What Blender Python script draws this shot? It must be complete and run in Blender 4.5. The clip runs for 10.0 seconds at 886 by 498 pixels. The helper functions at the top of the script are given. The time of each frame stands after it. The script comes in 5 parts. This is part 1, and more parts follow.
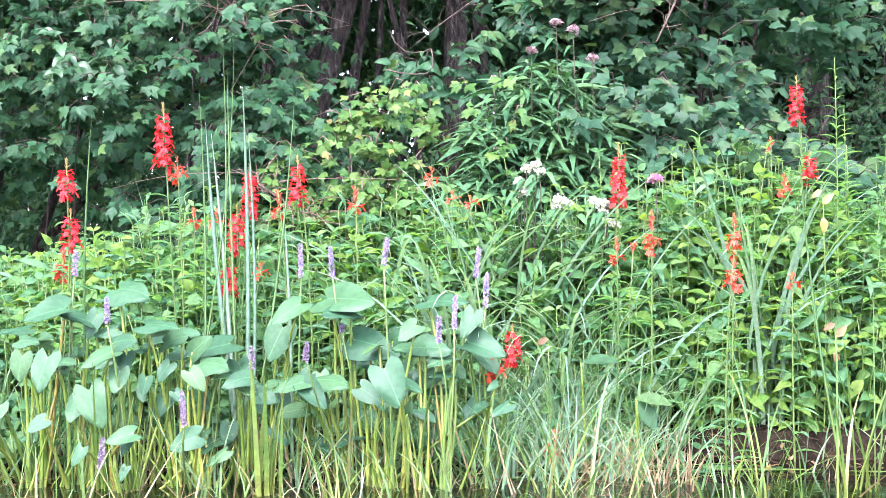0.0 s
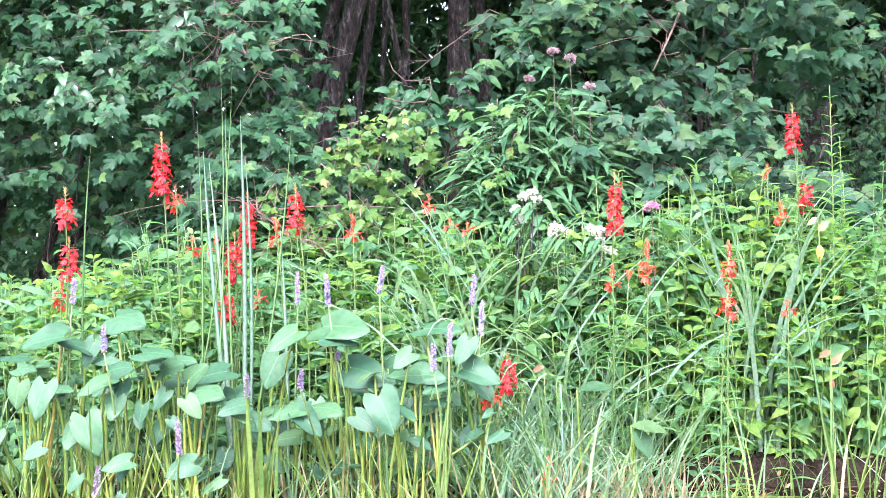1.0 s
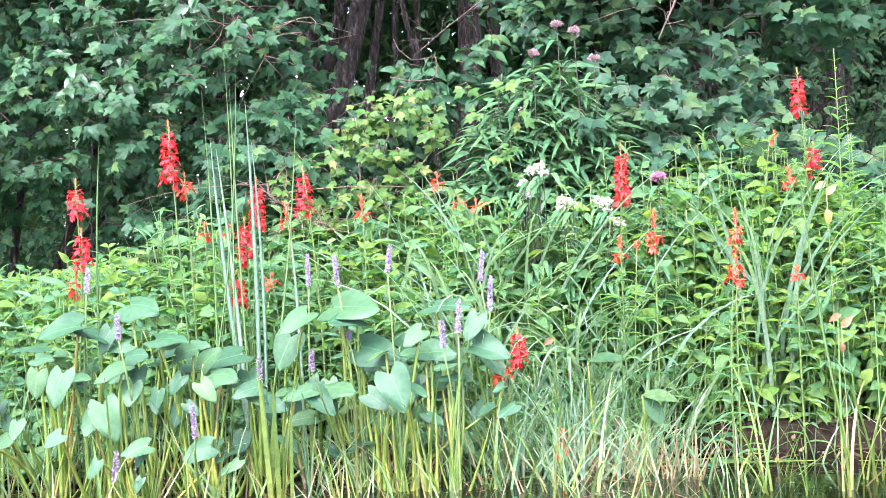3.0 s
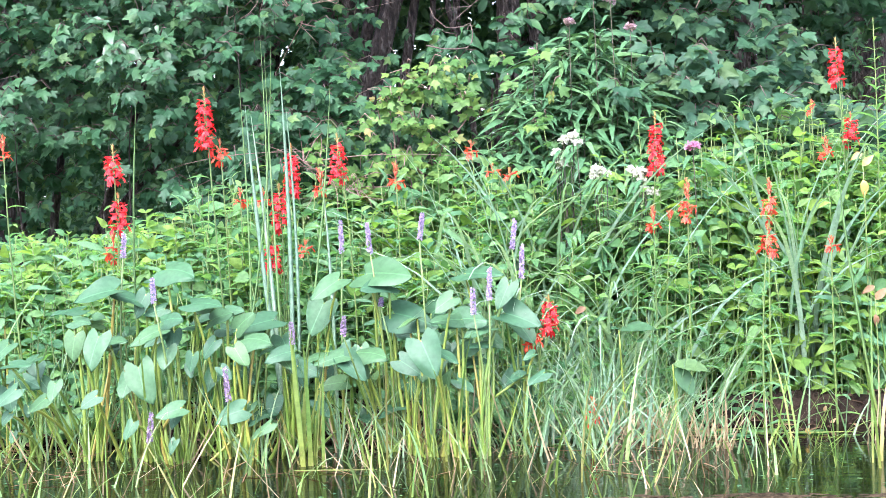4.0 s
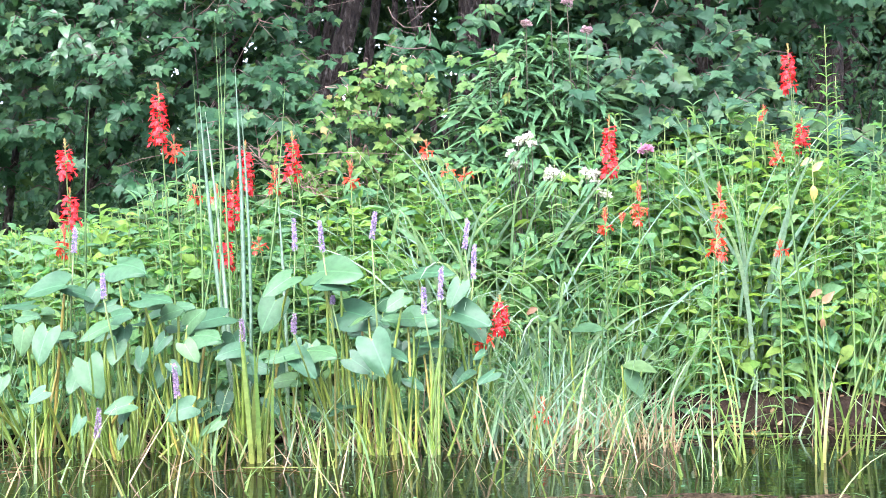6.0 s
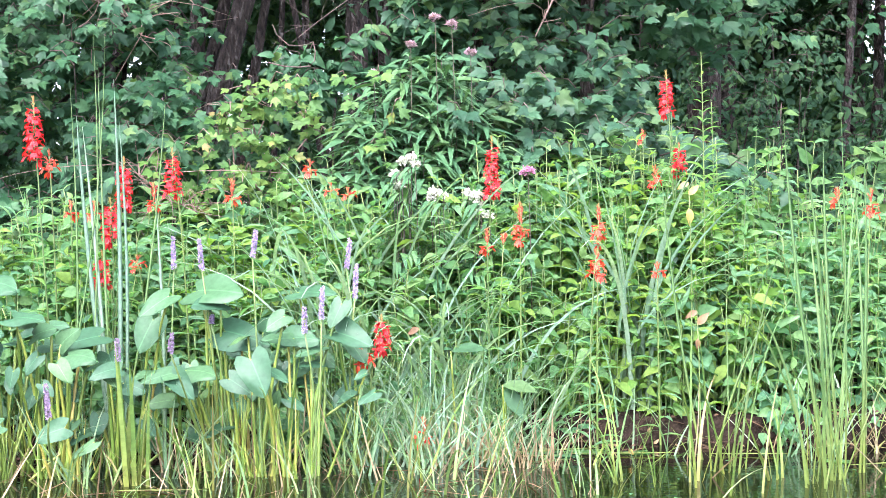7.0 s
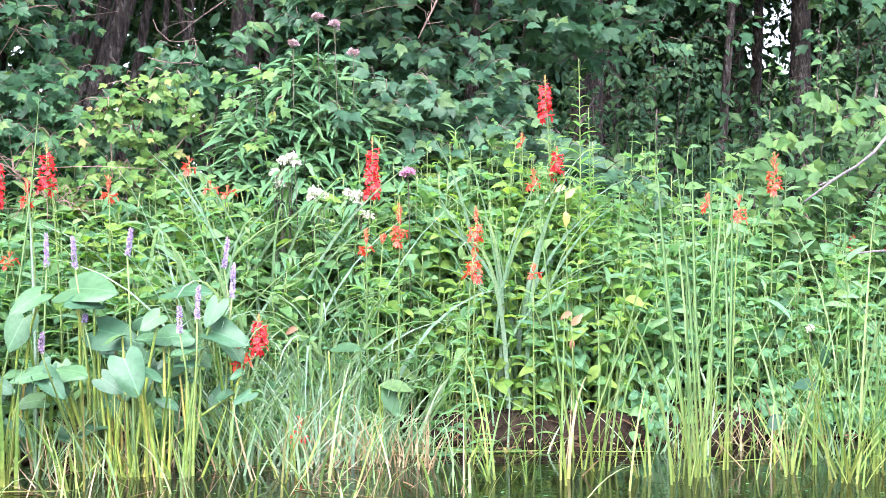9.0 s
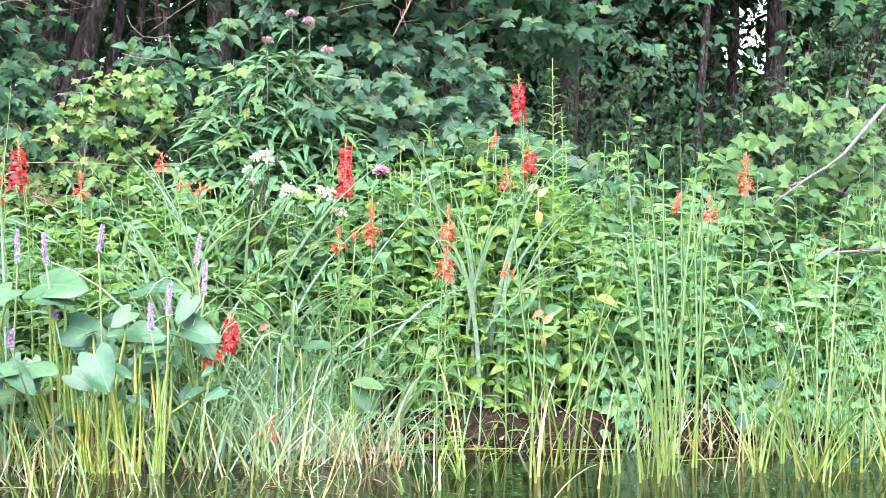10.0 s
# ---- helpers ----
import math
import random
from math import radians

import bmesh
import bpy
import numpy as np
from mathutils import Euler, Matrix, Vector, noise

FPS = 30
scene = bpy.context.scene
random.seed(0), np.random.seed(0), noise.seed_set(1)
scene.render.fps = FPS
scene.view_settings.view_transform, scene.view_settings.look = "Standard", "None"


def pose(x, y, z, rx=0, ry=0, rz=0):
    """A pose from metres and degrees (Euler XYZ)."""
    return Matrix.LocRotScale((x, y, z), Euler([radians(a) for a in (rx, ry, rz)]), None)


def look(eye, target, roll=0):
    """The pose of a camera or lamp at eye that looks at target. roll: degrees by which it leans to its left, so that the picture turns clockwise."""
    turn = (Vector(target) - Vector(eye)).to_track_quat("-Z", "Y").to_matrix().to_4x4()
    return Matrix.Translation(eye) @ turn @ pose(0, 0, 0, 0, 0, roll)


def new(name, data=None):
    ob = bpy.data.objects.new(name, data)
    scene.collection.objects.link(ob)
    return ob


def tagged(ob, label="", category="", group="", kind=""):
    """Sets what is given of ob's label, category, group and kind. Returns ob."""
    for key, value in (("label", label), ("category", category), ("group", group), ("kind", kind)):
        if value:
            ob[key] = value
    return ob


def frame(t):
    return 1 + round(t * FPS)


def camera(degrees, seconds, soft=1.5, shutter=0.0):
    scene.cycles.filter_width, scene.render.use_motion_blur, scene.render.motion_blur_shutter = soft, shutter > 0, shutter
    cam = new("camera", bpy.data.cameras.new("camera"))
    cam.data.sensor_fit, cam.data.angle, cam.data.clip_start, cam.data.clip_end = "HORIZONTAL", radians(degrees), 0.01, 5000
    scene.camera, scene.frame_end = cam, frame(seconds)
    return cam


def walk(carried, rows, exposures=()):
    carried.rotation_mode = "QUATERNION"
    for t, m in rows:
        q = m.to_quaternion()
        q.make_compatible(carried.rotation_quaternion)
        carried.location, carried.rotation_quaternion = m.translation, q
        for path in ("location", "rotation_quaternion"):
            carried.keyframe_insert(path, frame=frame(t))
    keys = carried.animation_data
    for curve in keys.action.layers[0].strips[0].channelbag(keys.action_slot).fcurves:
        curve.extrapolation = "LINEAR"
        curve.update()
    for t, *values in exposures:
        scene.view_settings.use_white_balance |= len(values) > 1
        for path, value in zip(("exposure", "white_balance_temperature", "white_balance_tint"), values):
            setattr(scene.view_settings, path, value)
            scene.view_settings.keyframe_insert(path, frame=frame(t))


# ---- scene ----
cam = camera(39.2, 10.0, 0.5)
PATH = [
    (0, (0.05, 0.084, 0.745), (0.072, 2.084, 0.76), -0.13),
    (0.5, (0.07, 0.071, 0.75), (0.085, 2.071, 0.794), -0.13),
    (1, (0.097, 0.061, 0.757), (0.104, 2.06, 0.811), -0.16),
    (1.5, (0.126, 0.054, 0.767), (0.154, 2.053, 0.828), -0.88),
    (2, (0.141, 0.044, 0.772), (0.176, 2.043, 0.833), -1.92),
    (2.5, (0.154, 0.034, 0.77), (0.177, 2.033, 0.825), -2.19),
    (2.7, (0.1606, 0.0302, 0.7685), (0.1591, 2.0298, 0.8071), -2.25),
    (3.8, (0.1969, 0.0099, 0.758), (0.0987, 2.0073, 0.7332), -1.77),
    (4, (0.2, 0.006, 0.756), (0.094, 2.003, 0.724), -1.67),
    (4.5, (0.203, -0.004, 0.75), (0.086, 1.992, 0.705), -1.52),
    (5, (0.213, -0.01, 0.743), (0.093, 1.986, 0.694), -1.33),
    (5.2, (0.2186, -0.0099, 0.7437), (0.0969, 1.9858, 0.6933), -1.26),
    (6.3, (0.2505, -0.0067, 0.7573), (0.2554, 1.9931, 0.7332), -0.7),
    (6.5, (0.255, -0.006, 0.758), (0.3, 1.993, 0.74), -0.6),
    (7, (0.265, -0.005, 0.754), (0.395, 1.991, 0.75), -0.4),
    (7.5, (0.279, -0.011, 0.755), (0.473, 1.979, 0.754), -0.29),
    (8, (0.289, -0.02, 0.759), (0.527, 1.966, 0.756), -0.12),
    (8.5, (0.297, -0.031, 0.765), (0.572, 1.95, 0.758), 0.03),
    (9, (0.306, -0.043, 0.769), (0.61, 1.934, 0.759), 0.21),
    (9.5, (0.315, -0.053, 0.769), (0.64, 1.92, 0.757), 0.37),
    (10, (0.324, -0.059, 0.772), (0.663, 1.912, 0.758), 0.55),
]
walk(cam, [(t, look(eye, target, roll)) for t, eye, target, roll in PATH], [(0, 3.37, 5880, 28), (1.5, 3.44, 5910, 28), (2.5, 3.43, 5970, 28), (4.5, 3.25, 5890, 26.5), (6.5, 3.37, 5990, 28), (7.5, 3.3, 6020, 28), (8.5, 3.38, 6040, 28.5), (10, 3.39, 6070, 29)])

# ---- light ----
world = bpy.data.worlds.new("World")
scene.world = world
world.use_nodes = True
wn, wl = world.node_tree.nodes, world.node_tree.links
sky = wn.new("ShaderNodeTexSky")
sky.sky_type, sky.sun_disc = "NISHITA", False
SUN_ELEVATION, SUN_AZIMUTH = radians(58), radians(205)
sky.sun_elevation, sky.sun_rotation = SUN_ELEVATION, SUN_AZIMUTH
sky.air_density, sky.dust_density = 1.0, 3.0
pale = wn.new("ShaderNodeHueSaturation")
pale.inputs["Saturation"].default_value = 0.6
wl.new(sky.outputs[0], pale.inputs["Color"])
wl.new(pale.outputs[0], wn["Background"].inputs[0])
wn["Background"].inputs[1].default_value = 0.15
sun = new("sun", bpy.data.lights.new("sun", "SUN"))
sun.data.energy, sun.data.angle, sun.data.color = 0.5, radians(32), (1.0, 0.97, 0.92)
sun.matrix_world = look((math.sin(SUN_AZIMUTH) * 20, math.cos(SUN_AZIMUTH) * 20, 20 * math.tan(SUN_ELEVATION)), (0, 5, 0))


# ---- materials ----
def mat_base(name):
    m = bpy.data.materials.new(name)
    m.use_nodes = True
    return m, m.node_tree.nodes, m.node_tree.links, m.node_tree.nodes["Principled BSDF"]


def noise_tex(n, l, scale, detail=4.0, stretch=(1, 1, 1), coord="Object"):
    tc, mp, tx = n.new("ShaderNodeTexCoord"), n.new("ShaderNodeMapping"), n.new("ShaderNodeTexNoise")
    mp.inputs["Scale"].default_value = stretch
    tx.inputs["Scale"].default_value, tx.inputs["Detail"].default_value = scale, detail
    l.new(tc.outputs[coord], mp.inputs["Vector"])
    l.new(mp.outputs[0], tx.inputs["Vector"])
    return tx


def ramp(n, l, source, stops):
    r = n.new("ShaderNodeValToRGB")
    while len(r.color_ramp.elements) < len(stops):
        r.color_ramp.elements.new(0.5)
    for e, (p, c) in zip(r.color_ramp.elements, stops):
        e.position, e.color = p, (*c, 1)
    l.new(source, r.inputs[0])
    return r


def bump(n, l, p, source, strength, dist):
    b = n.new("ShaderNodeBump")
    b.inputs["Strength"].default_value, b.inputs["Distance"].default_value = strength, dist
    l.new(source, b.inputs["Height"])
    l.new(b.outputs[0], p.inputs["Normal"])


def leaf_mat(name, stops, rough=0.42, through_light=0.3, grain=60.0, spec=0.5, relief=0.5, mottle=1.0, foot=None, rib=0.0):
    """Thin green tissue: each leaf has its own shade, blotches, fine relief, and lets light through."""
    m, n, l, p = mat_base(name)
    geo, info, add, frac = n.new("ShaderNodeNewGeometry"), n.new("ShaderNodeObjectInfo"), n.new("ShaderNodeMath"), n.new("ShaderNodeMath")
    frac.operation = "FRACT"
    l.new(geo.outputs["Random Per Island"], add.inputs[0])
    l.new(info.outputs["Random"], add.inputs[1])
    l.new(add.outputs[0], frac.inputs[0])
    col = ramp(n, l, frac.outputs[0], stops)
    tx = noise_tex(n, l, grain)
    shade = ramp(n, l, tx.outputs[0], [(0.3, (1 - 0.26 * mottle, 1 - 0.24 * mottle, 1 - 0.3 * mottle)), (0.62, (1 + 0.12 * mottle, 1 + 0.1 * mottle, 1 + 0.05 * mottle))])
    mul = n.new("ShaderNodeMix")
    mul.data_type, mul.blend_type = "RGBA", "MULTIPLY"
    mul.inputs["Factor"].default_value = 1
    l.new(col.outputs[0], mul.inputs["A"])
    l.new(shade.outputs[0], mul.inputs["B"])
    if foot or rib:
        # blades pale towards the foot; broad leaves carry a paler midrib
        tc, sep, size = n.new("ShaderNodeTexCoord"), n.new("ShaderNodeSeparateXYZ"), n.new("ShaderNodeMath")
        l.new(tc.outputs["Object"], sep.inputs[0])
        size.operation = "ABSOLUTE"
        l.new(sep.outputs["Z" if foot else "X"], size.inputs[0])
        where = ramp(n, l, size.outputs[0], [(0.05, (1, 1, 1)), (0.4, (0, 0, 0))] if foot else [(rib * 0.5, (1, 1, 1)), (rib, (0, 0, 0))])
        tint = n.new("ShaderNodeMix")
        tint.data_type = "RGBA"
        l.new(where.outputs[0], tint.inputs["Factor"])
        l.new(col.outputs[0], tint.inputs["A"])
        if foot:
            tint.inputs["B"].default_value = (*foot, 1)
        else:
            pale = n.new("ShaderNodeHueSaturation")
            pale.inputs["Value"].default_value = 1.5
            l.new(col.outputs[0], pale.inputs["Color"])
            l.new(pale.outputs[0], tint.inputs["B"])
        l.new(tint.outputs["Result"], mul.inputs["A"])
    l.new(mul.outputs["Result"], p.inputs["Base Color"])
    p.inputs["Roughness"].default_value, p.inputs["Specular IOR Level"].default_value = rough, spec
    bump(n, l, p, tx.outputs[0], relief, 0.002)
    if through_light:
        tr, mix = n.new("ShaderNodeBsdfTranslucent"), n.new("ShaderNodeMixShader")
        warm = n.new("ShaderNodeMix")
        warm.data_type, warm.blend_type = "RGBA", "MULTIPLY"
        warm.inputs["Factor"].default_value = 1
        warm.inputs["B"].default_value = (1.25, 1.35, 0.6, 1)
        l.new(mul.outputs["Result"], warm.inputs["A"])
        l.new(warm.outputs["Result"], tr.inputs[0])
        mix.inputs[0].default_value = through_light
        l.new(p.outputs[0], mix.inputs[1])
        l.new(tr.outputs[0], mix.inputs[2])
        l.new(mix.outputs[0], n["Material Output"].inputs[0])
    return m


def plain_mat(name, a, b, scale=40.0, rough=0.7, stretch=(1, 1, 1), relief=0.4, dist=0.004, spec=0.4, pale=None):
    m, n, l, p = mat_base(name)
    tx = noise_tex(n, l, scale, 6, stretch)
    big = noise_tex(n, l, scale * 0.13, 3, stretch)
    add = n.new("ShaderNodeMath")
    add.operation = "MULTIPLY_ADD"
    add.inputs[1].default_value, add.inputs[2].default_value = 0.6, -0.3
    l.new(big.outputs[0], add.inputs[0])
    sm = n.new("ShaderNodeMath")
    l.new(tx.outputs[0], sm.inputs[0])
    l.new(add.outputs[0], sm.inputs[1])
    col = ramp(n, l, sm.outputs[0], [(0.3, a), (0.7, b)] if pale is None else [(0.3, a), (0.58, b), (0.66, pale)])
    l.new(col.outputs[0], p.inputs["Base Color"])
    p.inputs["Roughness"].default_value, p.inputs["Specular IOR Level"].default_value = rough, spec
    bump(n, l, p, tx.outputs[0], relief, dist)
    return m


M_HERB = leaf_mat("herb_leaf", [(0.0, (0.0891, 0.22, 0.1)), (0.4, (0.129, 0.273, 0.109)), (0.8, (0.166, 0.306, 0.116)), (1.0, (0.198, 0.322, 0.122))], 0.55, 0.58, 60.0, 0.12)
M_LIME = leaf_mat("lime_leaf", [(0.0, (0.126, 0.263, 0.0578)), (0.5, (0.17, 0.3, 0.068)), (1.0, (0.21, 0.325, 0.08))], 0.55, 0.55, 60.0, 0.12)
M_LANCE = leaf_mat("lance_leaf", [(0.0, (0.089, 0.214, 0.121)), (0.5, (0.126, 0.273, 0.149)), (1.0, (0.173, 0.314, 0.149))], 0.5, 0.54, 60.0, 0.18)
M_LOW = leaf_mat("low_leaf", [(0.0, (0.0635, 0.175, 0.0934)), (0.6, (0.102, 0.238, 0.113)), (1.0, (0.142, 0.284, 0.104))], 0.5, 0.52, 60.0, 0.15)
M_GRASS = leaf_mat("grass_blade", [(0.0, (0.136, 0.255, 0.133)), (0.5, (0.178, 0.302, 0.168)), (1.0, (0.238, 0.348, 0.214))], 0.5, 0.35, 60.0, 0.25)
M_RIBBON = leaf_mat("ribbon_grass", [(0.0, (0.144, 0.252, 0.175)), (0.5, (0.194, 0.31, 0.224)), (1.0, (0.261, 0.369, 0.272))], 0.5, 0.4, 60.0, 0.2)
M_REED = leaf_mat("reed_blade", [(0.0, (0.0718, 0.147, 0.0316)), (0.5, (0.107, 0.187, 0.0395)), (0.85, (0.16, 0.227, 0.0571)), (1.0, (0.239, 0.207, 0.0966))], 0.5, 0.2, 30, 0.2, foot=(0.2, 0.22, 0.045))
M_TALLREED = leaf_mat("tall_reed_blade", [(0.0, (0.0858, 0.176, 0.0584)), (0.5, (0.123, 0.22, 0.0809)), (0.9, (0.172, 0.261, 0.112)), (1.0, (0.19, 0.24, 0.11))], 0.5, 0.25, 30, 0.2, foot=(0.16, 0.22, 0.05))
M_PICK = leaf_mat("pickerelweed_leaf", [(0.0, (0.0347, 0.0988, 0.0495)), (0.5, (0.0456, 0.121, 0.0576)), (0.85, (0.0583, 0.137, 0.0576)), (1.0, (0.072, 0.155, 0.0499))], 0.46, 0.25, 9, 0.25, 0.12, 0.7, rib=0.02)
M_PETIOLE = leaf_mat("petiole", [(0.0, (0.0898, 0.174, 0.0261)), (0.5, (0.162, 0.253, 0.0391)), (0.9, (0.261, 0.304, 0.0522)), (1.0, (0.323, 0.261, 0.0608))], 0.4, 0.15, 30)
M_STEM = leaf_mat("green_stem", [(0.0, (0.075, 0.14, 0.035)), (1.0, (0.14, 0.21, 0.05))], 0.5, 0.1)
M_MAPLE = leaf_mat("maple_leaf", [(0.0, (0.018, 0.064, 0.0286)), (0.5, (0.028, 0.09, 0.0396)), (0.9, (0.043, 0.118, 0.0462)), (1.0, (0.08, 0.15, 0.0418))], 0.5, 0.25, 40, 0.2)
M_YMAPLE = leaf_mat("young_maple_leaf", [(0.0, (0.04, 0.11, 0.0248)), (0.6, (0.0685, 0.148, 0.0324)), (0.95, (0.105, 0.181, 0.0381)), (1.0, (0.171, 0.143, 0.0476))], 0.5, 0.25, 40, 0.2)
M_BUSH = leaf_mat("long_leaf", [(0.0, (0.0428, 0.119, 0.0554)), (0.6, (0.0666, 0.162, 0.0704)), (1.0, (0.0999, 0.205, 0.08))], 0.45, 0.22, 40, 0.25)
M_DARKSTEM = leaf_mat("dark_stem", [(0.0, (0.035, 0.03, 0.018)), (1.0, (0.06, 0.055, 0.025))], 0.6, 0.0)
M_VINE = leaf_mat("vine_leaf", [(0.0, (0.0233, 0.0712, 0.0392)), (0.6, (0.0386, 0.102, 0.0503)), (1.0, (0.0762, 0.142, 0.0515))], 0.5, 0.3, 40, 0.2)
M_RVINE = leaf_mat("bright_vine_leaf", [(0.0, (0.036, 0.095, 0.034)), (0.6, (0.056, 0.13, 0.041)), (1.0, (0.095, 0.175, 0.047))], 0.5, 0.3, 40, 0.15)
M_OVALSPRIG = leaf_mat("oval_leaf", [(0.0, (0.039, 0.104, 0.0488)), (1.0, (0.065, 0.143, 0.065))], 0.36, 0.25, 40, 0.45)
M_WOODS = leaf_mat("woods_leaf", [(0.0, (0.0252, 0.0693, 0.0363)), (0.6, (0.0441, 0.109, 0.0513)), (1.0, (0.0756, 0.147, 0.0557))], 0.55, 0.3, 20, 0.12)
M_YELLOW = leaf_mat("yellow_leaf", [(0.0, (0.36, 0.28, 0.07)), (1.0, (0.42, 0.32, 0.11))], 0.6, 0.25)
M_TAN = leaf_mat("dry_leaf", [(0.0, (0.12, 0.063, 0.024)), (1.0, (0.186, 0.12, 0.0528))], 0.7, 0.15)
M_LITTER = leaf_mat("litter", [(0.0, (0.03, 0.017, 0.009)), (0.6, (0.065, 0.038, 0.02)), (0.9, (0.12, 0.075, 0.04)), (1.0, (0.28, 0.2, 0.11))], 0.7, 0.0, 60.0, 0.2)
M_STRAW = leaf_mat("straw", [(0.0, (0.144, 0.1, 0.044)), (0.5, (0.232, 0.184, 0.092)), (1.0, (0.296, 0.256, 0.152))], 0.65, 0.1)
M_RED = leaf_mat("scarlet_petal", [(0.0, (0.58, 0.014, 0.02)), (0.6, (0.7, 0.026, 0.03)), (1.0, (0.76, 0.05, 0.045))], 0.5, 0.3, 120)
M_BUD = leaf_mat("flower_bud", [(0.0, (0.14, 0.15, 0.03)), (0.6, (0.22, 0.15, 0.03)), (1.0, (0.4, 0.1, 0.03))], 0.6, 0.1)
M_ORANGE = leaf_mat("orange_petal", [(0.0, (0.6, 0.04, 0.022)), (0.6, (0.72, 0.075, 0.032)), (1.0, (0.74, 0.14, 0.06))], 0.5, 0.3, 120)
M_RUST = leaf_mat("spent_flower", [(0.0, (0.42, 0.07, 0.03)), (0.6, (0.52, 0.065, 0.035)), (1.0, (0.36, 0.16, 0.06))], 0.6, 0.2)
M_PURPLE = leaf_mat("violet_floret", [(0.0, (0.24, 0.18, 0.36)), (0.6, (0.33, 0.26, 0.46)), (1.0, (0.42, 0.35, 0.53))], 0.55, 0.25, 150)
M_PURPLEDARK = leaf_mat("faded_floret", [(0.0, (0.14, 0.13, 0.16)), (1.0, (0.3, 0.2, 0.34))], 0.7, 0.1, 150)
M_PINK = leaf_mat("dusty_pink_floret", [(0.0, (0.24, 0.15, 0.19)), (1.0, (0.42, 0.3, 0.34))], 0.7, 0.2, 150)
M_ROSE = leaf_mat("rose_floret", [(0.0, (0.36, 0.13, 0.27)), (1.0, (0.5, 0.26, 0.4))], 0.7, 0.2, 150)
M_WHITE = leaf_mat("white_floret", [(0.0, (0.42, 0.44, 0.38)), (1.0, (0.6, 0.6, 0.56))], 0.7, 0.2, 150)
M_BARK = plain_mat("bark", (0.008, 0.006, 0.0045), (0.055, 0.041, 0.03), 38, 0.9, (1, 1, 0.35), 1.0, 0.08, pale=(0.12, 0.106, 0.088))
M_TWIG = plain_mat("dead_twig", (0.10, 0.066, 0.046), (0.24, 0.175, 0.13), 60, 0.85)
# the dead twig colours halved: shade is put into this wood's colour
M_SHADEWOOD = plain_mat("shade_darkened_wood", (0.05, 0.036, 0.026), (0.12, 0.09, 0.07), 60, 0.85)
M_GREYWOOD = plain_mat("weathered_wood", (0.06, 0.056, 0.054), (0.16, 0.15, 0.145), 40, 0.8, (1, 1, 1))
M_SOIL = plain_mat("soil", (0.008, 0.006, 0.004), (0.03, 0.021, 0.014), 30, 0.97, (1, 1, 1), 1.0, 0.05, 0.08)


def water_mat():
    m, n, l, p = mat_base("pond_water")
    a, b = noise_tex(n, l, 4.0, 2, (0.6, 3.0, 1)), noise_tex(n, l, 18.0, 2, (0.6, 3.0, 1))
    sm = n.new("ShaderNodeMath")
    sm.operation = "MULTIPLY_ADD"
    sm.inputs[1].default_value = 0.25
    l.new(b.outputs[0], sm.inputs[0])
    l.new(a.outputs[0], sm.inputs[2])
    c = ramp(n, l, noise_tex(n, l, 1.6, 5).outputs[0], [(0.35, (0.002, 0.003, 0.0012)), (0.75, (0.006, 0.006, 0.0025))])
    l.new(c.outputs[0], p.inputs["Base Color"])
    p.inputs["Roughness"].default_value, p.inputs["IOR"].default_value = 0.01, 1.38
    p.inputs["Specular IOR Level"].default_value = 0.7
    bump(n, l, p, sm.outputs[0], 0.17, 0.008)
    return m


M_WATER = water_mat()


# ---- building helpers ----
def mesh_data(name, v, f, mat, smooth=True):
    v, f = np.asarray(v, float).reshape(-1, 3), np.asarray(f, int).reshape(-1, 3)
    me = bpy.data.meshes.new(name)
    me.vertices.add(len(v))
    me.vertices.foreach_set("co", v.ravel())
    me.loops.add(f.size)
    me.loops.foreach_set("vertex_index", f.ravel())
    me.polygons.add(len(f))
    me.polygons.foreach_set("loop_start", np.arange(0, f.size, 3))
    me.polygons.foreach_set("use_smooth", np.full(len(f), smooth))
    me.materials.append(mat)
    me.update(calc_edges=True)
    me.validate()
    return me


def put(name, vf, mat, parent=None, label="", smooth=True):
    """One mesh object, under its thing where one is given."""
    ob = new(name, vf if isinstance(vf, bpy.types.Mesh) else mesh_data(name, vf[0], vf[1], mat, smooth))
    ob.parent = parent
    return tagged(ob, label)


def stuff_part(ob):
    return tagged(ob, kind="stuff")


def thing(name, at, label, category, group=""):
    ob = new(name)
    ob.location = at
    ob.empty_display_size = 0.05
    return tagged(ob, label, category, group)


def join(parts):
    vs, fs, k = [], [], 0
    for v, f in parts:
        v, f = np.asarray(v, float).reshape(-1, 3), np.asarray(f, int).reshape(-1, 3)
        vs.append(v)
        fs.append(f + k)
        k += len(v)
    return np.concatenate(vs), np.concatenate(fs)


def unit(a):
    a = np.asarray(a, float)
    return a / np.maximum(np.linalg.norm(a, axis=-1, keepdims=True), 1e-9)


def axes(d, n):
    """Rotations whose y is the way d of a leaf and whose z is near its upper side n."""
    y = unit(d)
    x = unit(np.cross(y, n))
    return np.stack([x, y, np.cross(x, y)], axis=-1)


def scatter(leaf, p, d, n, size):
    """Copies of a leaf shape (its base at the origin, its tip at y = 1) in one mesh."""
    v, f = leaf
    p, size = np.asarray(p, float), np.asarray(size, float)
    if size.ndim == 1:
        size = np.stack([size] * 3, -1)
    r = axes(d, n)
    out = np.einsum("nij,nvj->nvi", r, v[None] * size[:, None, :]) + p[:, None, :]
    k = np.arange(len(p))[:, None, None] * len(v)
    return out.reshape(-1, 3), (f[None] + k).reshape(-1, 3)


